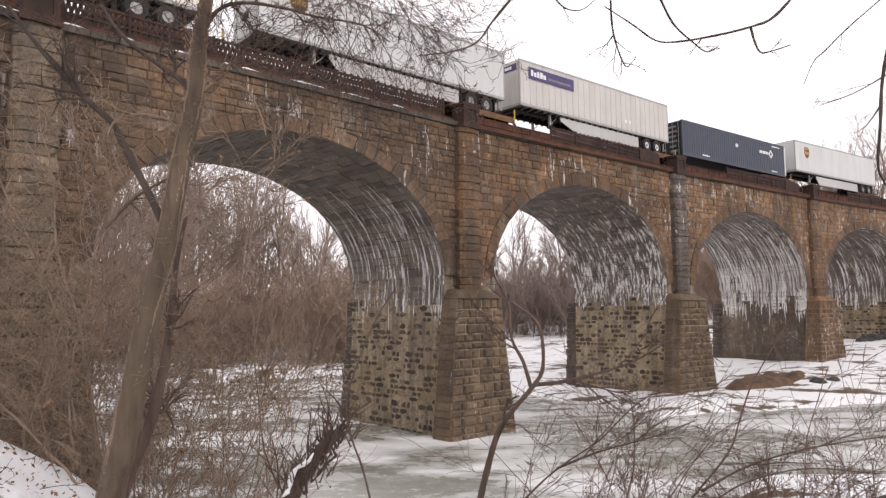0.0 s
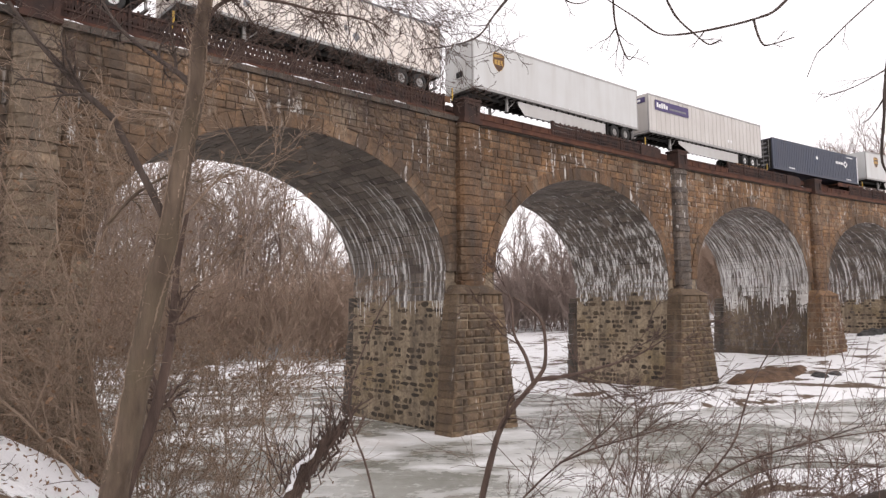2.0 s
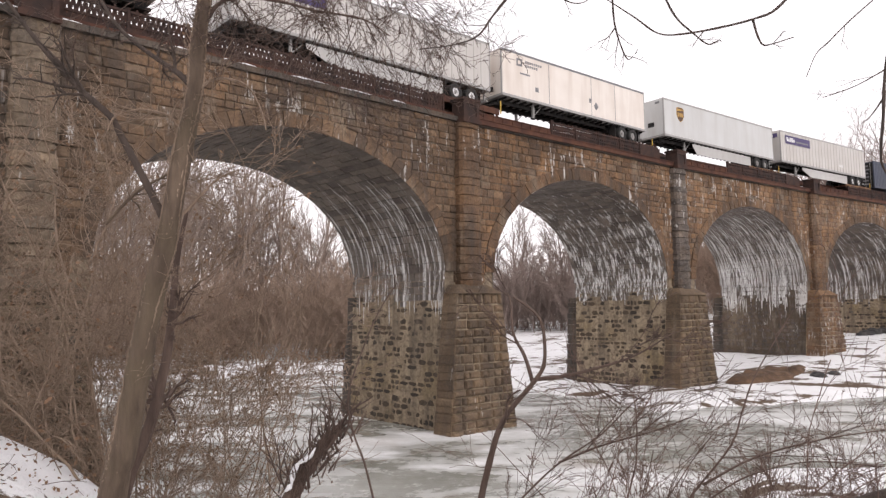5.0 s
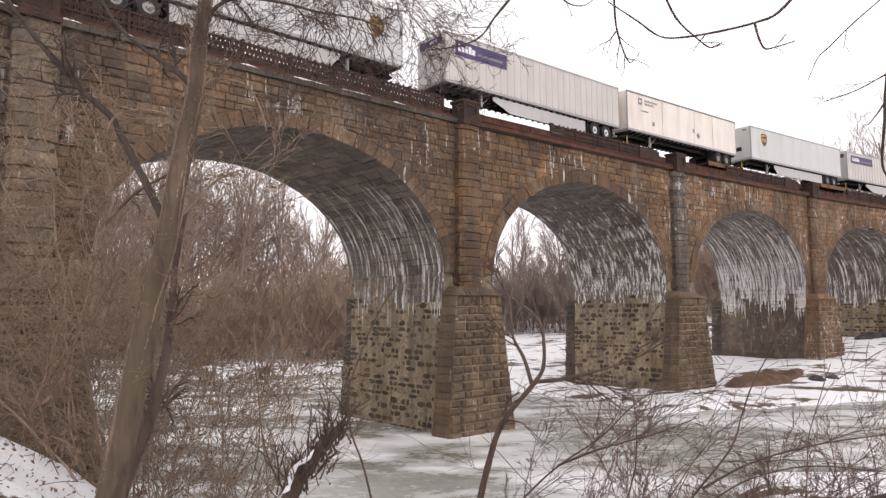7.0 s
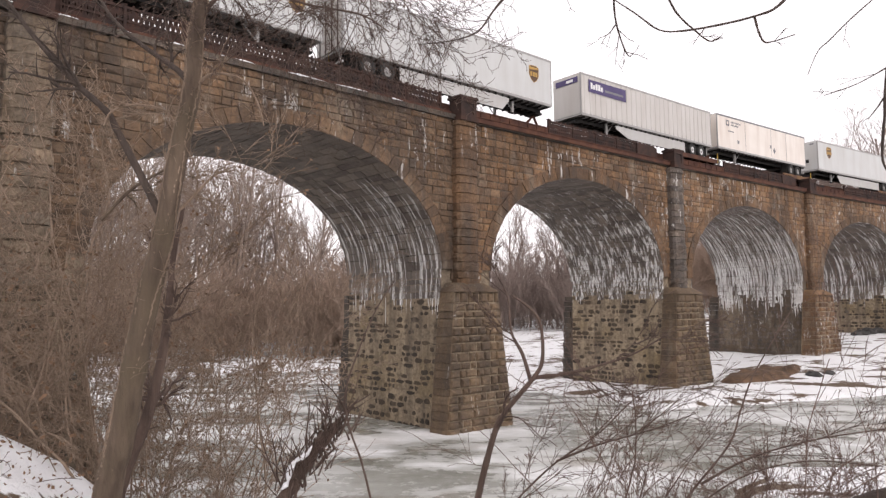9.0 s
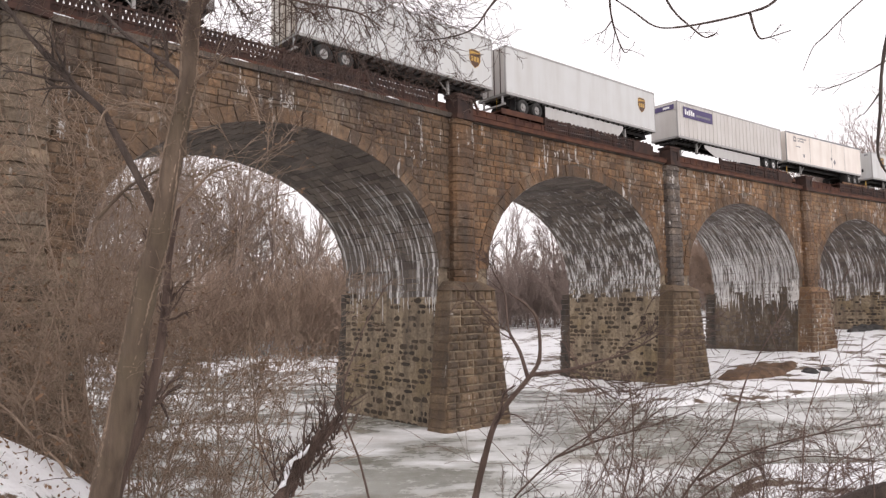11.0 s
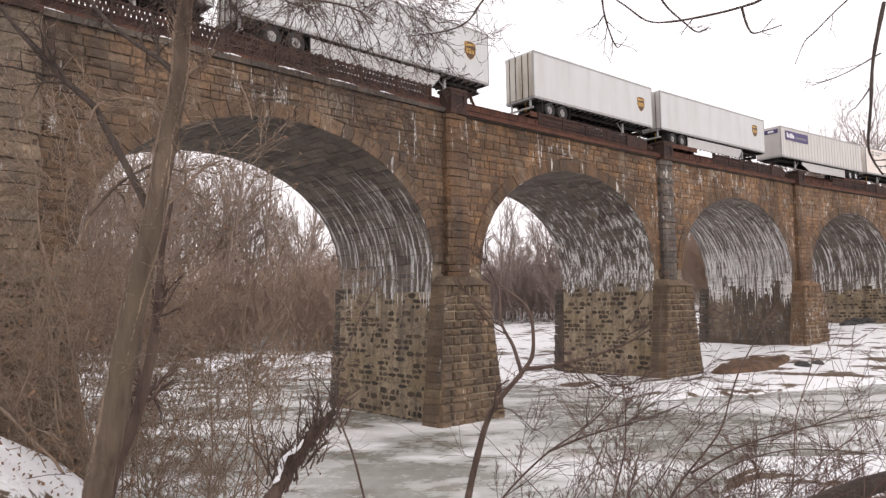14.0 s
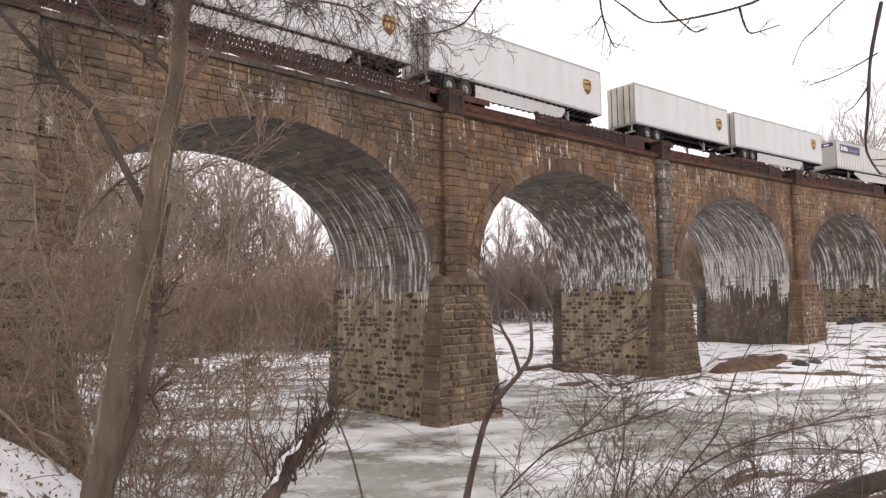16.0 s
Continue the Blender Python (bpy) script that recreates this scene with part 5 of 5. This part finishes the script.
S2 = [(1.07, 9.60, 3.98), (1.49, 9.56, 4.36), (2.06, 9.52, 4.74), (2.44, 9.48, 5.11), (2.74, 9.44, 5.33), (3.03, 9.40, 5.41)]
S2B = [(1.49, 9.60, 4.36), (2.04, 9.47, 4.60), (2.68, 9.33, 4.80), (3.24, 9.20, 5.03)]
S3 = [(3.09, 9.00, 4.11), (3.60, 9.06, 4.66), (3.79, 9.12, 5.07), (3.99, 9.18, 5.49), (4.34, 9.24, 6.00), (4.61, 9.30, 6.36)]
S3B = [(3.20, 9.00, 4.19), (3.80, 8.87, 4.54), (4.58, 8.73, 4.78), (5.48, 8.60, 4.93)]
S4 = [(3.22, 8.50, 4.23), (3.59, 8.40, 4.46), (4.21, 8.30, 4.61), (5.00, 8.20, 4.56)]
S5 = [(-1.11, 10.50, 3.77), (-1.23, 10.50, 4.23), (-1.38, 10.50, 4.64), (-1.46, 10.50, 5.17), (-1.23, 10.50, 5.88), (-0.99, 10.50, 6.42), (-0.72, 10.50, 6.84)]
T_A = [(0.76, 6.60, 9.60), (0.50, 6.60, 9.28), (0.35, 6.60, 9.08), (0.11, 6.60, 8.99), (-0.23, 6.60, 8.95)]
T_B = [(1.67, 6.60, 9.59), (1.68, 6.60, 9.21), (1.74, 6.60, 8.95), (1.80, 6.60, 8.82), (1.85, 6.60, 8.85)]
T_B2 = [(1.68, 6.60, 9.13), (1.61, 6.60, 9.04), (1.52, 6.60, 9.00)]
T_C = [(2.12, 6.60, 9.61), (2.27, 6.60, 9.26), (2.46, 6.60, 9.06), (2.59, 6.60, 8.96), (2.69, 6.60, 9.00)]
T_D = [(3.62, 6.70, 9.67), (3.32, 6.69, 9.35), (3.08, 6.67, 9.24), (2.73, 6.66, 9.15), (2.34, 6.64, 9.08), (2.11, 6.63, 9.09), (1.89, 6.61, 9.24), (1.61, 6.60, 9.43)]
T_E = [(3.08, 6.70, 9.25), (3.10, 6.67, 9.08), (3.14, 6.65, 8.97), (3.21, 6.62, 8.96), (3.42, 6.60, 9.02)]
T_F = [(1.09, 6.60, 9.56), (1.22, 6.60, 9.42), (1.39, 6.60, 9.40), (1.57, 6.60, 9.55)]
T_G = [(4.43, 6.60, 9.56), (3.99, 6.60, 9.19), (3.75, 6.60, 8.96), (3.63, 6.60, 8.85), (3.52, 6.60, 8.62)]
T_H = [(4.37, 6.60, 8.73), (4.00, 6.60, 8.53), (3.66, 6.60, 8.41)]
T_I = [(4.30, 6.40, 9.15), (4.16, 6.40, 8.60), (4.11, 6.40, 8.17), (4.06, 6.40, 7.79), (4.10, 6.40, 7.63), (4.18, 6.40, 7.50)]
FALLEN = [(3.82, 8.00, 3.91), (4.58, 7.87, 4.23), (4.94, 7.73, 4.39), (5.46, 7.60, 4.56)]
LOG = [(-2.41, 10.80, 3.60), (-2.19, 10.97, 3.97), (-1.92, 11.13, 4.36), (-1.68, 11.30, 4.59)]


def foreground_trees():
    rng = np.random.default_rng(3)
    # leaning tree on the near bank
    tree = thing("bare_tree", "leaning bare grey-brown tree on the snowy bank", "tree")
    tr = Twigs()
    base = [(TRUNK[0][0] - 0.35, TRUNK[0][1], ground_height(TRUNK[0][0] - 0.35, TRUNK[0][1]) - 0.2), (TRUNK[0][0] - 0.15, TRUNK[0][1], TRUNK[0][2] - 1.3)]
    line = fine_line(base + TRUNK, 30)
    along = np.linspace(0, 1, len(line))
    rad = np.interp(along, [0, 0.1, 0.3, 0.7, 1], [0.25, 0.178, 0.165, 0.118, 0.078])
    rad *= 1 + np.array([0.07 * noise.noise((0.0, 3.0, 26 * w)) + 0.05 * noise.noise((5.0, 0.0, 60 * w)) for w in along])
    tr.tube(line, rad, 30)
    # furrowed bark: long ridges that wander up the trunk
    skin = tr.v[-1].reshape(len(line), 30, 3)
    for i, w in enumerate(along):
        for j in range(30):
            a = j * math.tau / 30
            c, d = math.cos(a), math.sin(a)
            skin[i, j] = line[i] + (skin[i, j] - line[i]) * (1 + 0.09 * noise.noise((5 * c, 5 * d, 22 * w)) + 0.05 * noise.noise((11 * c, 11 * d, 60 * w)))
    tr.v[-1] = skin.reshape(-1, 3)
    tr.make("trunk", M_BARK, tree)
    vine = Twigs()
    for k in range(5):
        ph, turns = rng.uniform(0, 6.28), rng.uniform(0.4, 1.2)
        w = np.linspace(0, 1, len(line))
        off = np.stack([np.cos(ph + turns * 6.28 * w), -np.abs(np.sin(ph + turns * 6.28 * w)) * 0.8, 0 * w], 1) * (rad * 1.06)[:, None]
        vine.tube(line + off + rng.normal(size=line.shape) * 0.006, np.full(len(line), 0.012), 5)
        branch_out(vine, rng, line + off, np.full(len(line), 0.01), 0.9, 2, 9, 1.0, 0.25, -0.02, 0.15, 0.6, 0.003, 0.3)
    vine.make("vine", M_TWIG, tree, "thin bare vine wound round the trunk")
    for pts, r, mat in ((B1, 0.062, M_DARKTWIG), (B2, 0.05, M_DARKTWIG), (B3, 0.02, M_TWIG), (B4, 0.022, M_TWIG), (B6, 0.03, M_BARK), (B7, 0.03, M_TWIG)):
        br = Twigs()
        limb(br, rng, pts, r, r * 0.4, 2, 7, 1.3, 0.9, wander=0.22)
        br.make("limb", mat, tree)
    br = Twigs()
    limb(br, rng, B5, 0.035, 0.008, 3, 7, 1.2, 0.9, lift=-0.07, first=0.2, wander=0.22)
    br.make("limb", M_VINE, tree)
    # tangle of drooping twigs from the crown above
    br = Twigs()
    for i in range(68):
        p = np.array((rng.choice((rng.uniform(-3.9, -0.6), rng.uniform(-1.9, -0.7))), rng.uniform(8.6, 9.8), rng.uniform(10.6, 11.8)))
        grow(br, rng, p, (rng.normal() * 0.6, rng.normal() * 0.3, -0.35), rng.uniform(1.0, 2.8), 0.008, 3, 3, 0.8, 0.25, -0.06, 0.2, 0.6, 0.0034)
    br.make("crown_twig_tangle", M_VINE, tree, "tangle of fine drooping twigs")["kind"] = "stuff"
    # crown limbs out of sight above, that carry the tangle
    br = Twigs()
    for k in range(5):
        grow(br, rng, TRUNK[-1], (rng.uniform(-0.4, 0.9), rng.normal() * 0.3, 0.7), 3.2, 0.07, 2, 4, 0.7, 0.12, 0.02, 0.4, 0.6, 0.006)
    br.make("limb", M_BARK, tree)
    # darker stem behind it
    t2 = thing("bare_tree", "slim dark stem beside the leaning tree", "tree")
    d = Twigs()
    g = (TRUNK2[0][0] - 0.3, TRUNK2[0][1])
    limb(d, rng, [(g[0], g[1], ground_height(*g) - 0.2)] + TRUNK2, 0.12, 0.03, 3, 5, 1.8, 0.8)
    d.make("trunk", M_VINE, t2)
    # curved sapling
    s = thing("sapling", "curved red-brown sapling over the ice", "tree")
    stem_and_twigs(s, M_VINE, rng, rooted(S1), 0.095, 0.016, 3, 5.5, 1.9, 0.7, 9, thin=0.0055, first=0.5, ratio=0.7)
    for q in (S1B, S1C):
        stem_and_twigs(s, M_VINE, rng, q, 0.035, 0.008, 3, 5.5, 1.5, thin=0.0055, ratio=0.72, wander=0.13, name="limb")
    for stems in ((S2, S2B), (S3, S3B), (S4,), (S5,)):
        s = thing("shrub", "bare arching brown shrub on the near bank", "shrub", group="shrubs on the near bank")
        for i, pts in enumerate(stems):
            q = list(pts)
            if i == 0:
                q = rooted(q)
            if pts is S5:
                stem_and_twigs(s, M_VINE, rng, q, 0.03, 0.008, 1, 5, 0.7)
            else:
                stem_and_twigs(s, M_VINE, rng, q, 0.03 if i == 0 else 0.018, 0.005, 3, 4.5, 1.9, 0.6, ratio=0.72, wander=0.1, thin=0.003)
    # broken stump with snow
    st = thing("broken_stump", "dark broken log bristling with sticks, dusted with snow", "stump")
    d = Twigs()
    g = rooted(LOG)
    limb(d, rng, g, 0.24, 0.08, sides=11, knots=0.16)
    d.make("log", M_VINE, st)
    d = Twigs()
    for i in range(130):
        p = np.array(LOG[0]) + (np.array(LOG[3]) - np.array(LOG[0])) * rng.random() + rng.normal(size=3) * (0.14, 0.1, 0.1)
        dd = np.array((rng.normal() * 0.5 + 0.05, rng.normal() * 0.3, 1.0))
        grow(d, rng, p, dd, rng.uniform(0.15, 0.5) if i % 6 else rng.uniform(0.5, 0.95), rng.uniform(0.008, 0.026), 1, 1.5, 0.6, 0.12, 0.0, 0.15)
    d.make("stick_tangle", M_VINE, st)["kind"] = "stuff"
    b = Bag()
    b.tube([tuple(np.array(LOG[0]) * (1 - t) + np.array(LOG[2]) * t + np.array((-0.1 + 0.05 * math.sin(9 * t), -0.16, 0.06 + 0.03 * math.sin(14 * t)))) for t in np.linspace(0.1, 0.9, 9)], [0.015, 0.045, 0.02, 0.05, 0.055, 0.025, 0.045, 0.03, 0.01], 8)
    b.make("snow_cap", M_CLEANSNOW, st, "strip of snow on the log", True)
    # fallen log at the foot of the bank
    fl = thing("fallen_log", "dark fallen log on the near bank", "log")
    d = Twigs()
    limb(d, rng, FALLEN, 0.11, 0.09, sides=11, knots=0.06)
    d.make("trunk", M_DARKTWIG, fl)
    for pts in ([(-5.0, 11.0), (-4.3, 11.3), (-3.4, 11.5), (-2.9, 11.9)], [(-4.9, 11.9), (-4.0, 11.6), (-3.3, 11.7)], [(-3.9, 12.6), (-3.5, 12.0), (-2.9, 11.6)]):
        fb = thing("fallen_branch", "dark dead branch lying on the icy bank", "branch", group="dead branches on the bank")
        stem_and_twigs(fb, M_DARKTWIG, rng, [(x, y, ground_height(x, y) + 0.05) for x, y in pts], 0.05, 0.02, 2, 5, 0.9, 0.8, 8, wander=0.2)
    # boughs that hang in from above
    top = thing("overhanging_branch", "dark bare twigs hanging in from above", "branch")
    for pts, r in ((T_A, 0.013), (T_B, 0.011), (T_B2, 0.007), (T_C, 0.012), (T_D, 0.015), (T_E, 0.012), (T_F, 0.008), (T_G, 0.008), (T_H, 0.008), (T_I, 0.02)):
        d = Twigs()
        limb(d, rng, pts, r, r * 0.4, 2, 2, 0.45, 0.7, sides=5, thin=0.002, knots=0.12)
        d.make("twig", M_DARKTWIG, top)
    # the bough they all hang from, out of sight above
    d = Twigs()
    limb(d, rng, [(-3.5, 4.0, 10.4), (0.5, 6.2, 10.1), (2.5, 6.7, 9.85), (4.5, 6.7, 9.7), (6.5, 6.3, 9.2)], 0.06, 0.03, sides=8)
    d.make("bough", M_DARKTWIG, top)


foreground_trees()


def boulder(x, y, size, rng):
    bm = bmesh.new()
    bmesh.ops.create_icosphere(bm, subdivisions=3, radius=1)
    o = Vector((x, y, size))
    for v in bm.verts:
        f = 1 + 0.35 * noise.noise(v.co * 1.3 + o) + 0.12 * noise.noise(v.co * 4 + o)
        v.co = Vector((v.co.x * 1.3, v.co.y, v.co.z * 0.6)) * f * size
    ob = part("boulder", bm, M_ROCK)
    ob.matrix_world = pose(x, y, ground_height(x, y) + 0.15 * size, 0, 0, rng.uniform(0, 360))
    tagged(ob, "dark boulder at the foot of a pier in the snow", "rock", group="boulders on the bank")


def boulders():
    rng = random.Random(4)
    for x, y, size in ((46.5, 77.5, 0.7), (47.8, 78.4, 0.9), (49.3, 78.9, 0.75), (51.0, 80.2, 0.85), (45.2, 76.2, 0.5), (28.9, 54.6, 0.45), (30.5, 55.4, 0.35), (24.6, 54.2, 0.3)):
        boulder(x, y, size, rng)


boulders()


def brush(name, label, material, spots, rng, tall, depth=3, kids=5, thin=0.004, stems=5, leaves=False, spread=0.7, r=0.022):
    tw = Twigs()
    lv = Twigs() if leaves else None
    for x, y in spots:
        z = ground_height(x, y) - 0.1
        for _ in range(stems):
            d = np.array((rng.normal() * 0.35, rng.normal() * 0.3, 1.0))
            grow(tw, rng, (x + rng.normal() * 0.3, y + rng.normal() * 0.3, z), d / np.linalg.norm(d), tall * rng.uniform(0.5, 1.1), r * rng.uniform(0.6, 1.3), depth, kids, spread, 0.12, 0.01, 0.5, 0.5, thin, 0.2, lv)
    ob = tw.make(name, material)
    tagged(ob, label, "brush", kind="stuff")
    if leaves and lv.v:
        lo = lv.make("dead_leaves", M_LEAF)
        tagged(lo, "brown dead leaves clinging to the brush", "leaves", kind="stuff")


def near_brush():
    rng = np.random.default_rng(11)
    spots = []
    while len(spots) < 44:
        x, y = rng.uniform(-17, -5.4), rng.uniform(13.0, 24)
        s, d = q_along(x, y)
        if d < -2.2:
            spots.append((x, y))
    brush("brush", "tangled bare brown brush with a few dead leaves", M_TWIG, spots, rng, 8.5, 3, 7, 0.007, 2, True, 0.7)
    spots = [(x, rng.uniform(13.5, 17)) for x in np.linspace(-7.6, -3.9, 5)]
    brush("brush", "tall vine-hung stems leaning before the arch", M_TWIG, spots, rng, 9.5, 3, 7, 0.0055, 2, False, 0.75)
    spots = [(rng.uniform(-8, -1.8), rng.uniform(11.5, 15)) for _ in range(6)]
    brush("brush", "thin grey-brown stems on the icy bank", M_TWIG, spots, rng, 3.0, 3, 4, 0.004, 3, False, 0.5)
    spots = [(rng.uniform(2.2, 11.0), rng.uniform(11.0, 15.5)) for _ in range(44)]
    brush("brush", "low tangle of bare twigs at the water's edge", M_REDTWIG, spots, rng, 3.4, 3, 5, 0.0045, 2, False, 0.5, 0.014)


near_brush()


def arching_canes():
    """Long bare canes that bend out over the ice, each clump a shrub of its own."""
    rng = np.random.default_rng(17)
    for x, y in ((0.9, 8.6), (1.9, 7.8), (2.9, 8.9), (3.6, 7.4), (4.6, 8.4), (2.3, 9.8), (1.5, 9.2)):
        s = thing("shrub", "bare red-brown canes arching out over the ice", "shrub", group="shrubs on the near bank")
        z = ground_height(x, y) - 0.1
        for _ in range(3):
            tw = Twigs()
            d = np.array((rng.uniform(0.15, 0.75), rng.normal() * 0.25, 1.0))
            grow(tw, rng, (x + rng.normal() * 0.12, y + rng.normal() * 0.12, z), d / np.linalg.norm(d), rng.uniform(2.4, 3.6) + (0.6 if x < 3 else 0.0), rng.uniform(0.011, 0.019), 3, 4.5, 0.6, 0.09, -0.035, 0.25, 0.62, 0.0026, 0.35)
            tw.make("cane", M_REDTWIG, s)


arching_canes()


def litter():
    rng = np.random.default_rng(21)
    lv, tw = Twigs(), Twigs()
    for _ in range(650):
        x, y = rng.uniform(-9.5, -4.6), rng.uniform(8.5, 13.0)
        lv.leaf(np.array((x, y, ground_height(x, y) + 0.02)), rng.uniform(0.02, 0.05), rng)
    for _ in range(60):
        x, y = rng.uniform(-9.5, -4.6), rng.uniform(8.5, 13.0)
        grow(tw, rng, (x, y, ground_height(x, y) + 0.01), (rng.normal(), rng.normal(), 0.15), rng.uniform(0.2, 0.9), 0.008, 1, 2, 0.6, 0.12, -0.01, 0.15)
    tagged(lv.make("leaf_litter", M_LEAF), "dead leaves scattered on the snow", "leaves", kind="stuff")
    tagged(tw.make("fallen_twigs", M_VINE), "fallen twigs lying on the snow", "twigs", kind="stuff")


litter()


def back_woods():
    rng = np.random.default_rng(5)
    # a few whole trees, repeated with turns and sizes
    kinds = []
    for i in range(6):
        tw = Twigs()
        grow(tw, rng, (0, 0, -0.3), (0, 0, 1), 13 + i, 0.2, 3, 7.5, 0.6, 0.07, 0.03, 2.0, 0.55, 0.015, 0.2)
        kinds.append(tw.arrays())
    bushes = []
    for i in range(5):
        tw = Twigs()
        for _ in range(8):
            d = np.array((rng.normal() * 0.35, rng.normal() * 0.35, 1.0))
            grow(tw, rng, (rng.normal() * 0.8, rng.normal() * 0.8, -0.2), d / np.linalg.norm(d), rng.uniform(3, 5.5), 0.03, 2, 7.5, 0.5, 0.12, 0.03, 1.3, 0.62, 0.014, 0.1)
        bushes.append(tw.arrays())

    def plant(tw, stock, x, y, size):
        m = Matrix.Translation((x, y, ground_height(x, y))) @ Matrix.Rotation(rng.uniform(0, 6.28), 4, "Z") @ Matrix.Scale(size, 4)
        v, f = stock[int(rng.integers(len(stock)))]
        tw.add(v, f, m)

    # the far bank beyond the river arch: thicket below, taller trees to the left and behind
    tw = Twigs()
    for _ in range(95):
        y = 82 + rng.exponential(10)
        plant(tw, bushes, rng.uniform(-0.62, -0.06) * y, y, rng.uniform(0.9, 2.2))
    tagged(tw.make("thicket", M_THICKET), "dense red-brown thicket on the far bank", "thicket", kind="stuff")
    tw = Twigs()
    for _ in range(96):
        y = rng.uniform(86, 140)
        u = rng.uniform(-0.64, -0.08)
        plant(tw, kinds, u * y, y, rng.uniform(0.65, 1.0) + 0.62 * smooth(-0.13, -0.28, u))
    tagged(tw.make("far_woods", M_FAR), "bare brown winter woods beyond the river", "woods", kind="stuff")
    # the rising bank to the right
    tw = Twigs()
    for _ in range(34):
        y = rng.uniform(120, 190)
        plant(tw, kinds, rng.uniform(0.0, 0.72) * y, y, rng.uniform(0.6, 0.95))
    for _ in range(34):
        y = rng.uniform(100, 150)
        plant(tw, bushes, rng.uniform(0.02, 0.72) * y, y, rng.uniform(0.9, 1.9))
    for _ in range(26):
        y = rng.uniform(105, 140)
        plant(tw, bushes, rng.uniform(0.06, 0.22) * y, y, rng.uniform(1.3, 2.6))
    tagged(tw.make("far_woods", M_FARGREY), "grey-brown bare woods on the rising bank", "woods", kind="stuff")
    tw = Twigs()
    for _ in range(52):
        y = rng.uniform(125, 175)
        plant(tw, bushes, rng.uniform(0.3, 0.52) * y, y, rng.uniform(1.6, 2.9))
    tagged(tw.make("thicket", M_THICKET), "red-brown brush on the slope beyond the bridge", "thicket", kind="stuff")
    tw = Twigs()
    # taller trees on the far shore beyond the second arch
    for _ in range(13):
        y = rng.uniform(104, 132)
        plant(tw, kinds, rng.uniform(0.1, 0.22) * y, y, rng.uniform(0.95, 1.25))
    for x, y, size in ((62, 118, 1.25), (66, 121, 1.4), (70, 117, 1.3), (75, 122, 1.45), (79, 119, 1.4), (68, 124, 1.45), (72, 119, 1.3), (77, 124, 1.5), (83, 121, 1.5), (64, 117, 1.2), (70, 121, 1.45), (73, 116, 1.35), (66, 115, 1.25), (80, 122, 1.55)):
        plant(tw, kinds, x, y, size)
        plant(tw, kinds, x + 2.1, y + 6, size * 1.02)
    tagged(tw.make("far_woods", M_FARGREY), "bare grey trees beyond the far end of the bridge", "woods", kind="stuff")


back_woods()


# ---- what moves ----
def motions():
    times = [i * 1.0 for i in range(17)]
    for ob, s in TRAIN:
        walk(ob, [(t, track_pose(s + travelled(t))) for t in times])


motions()
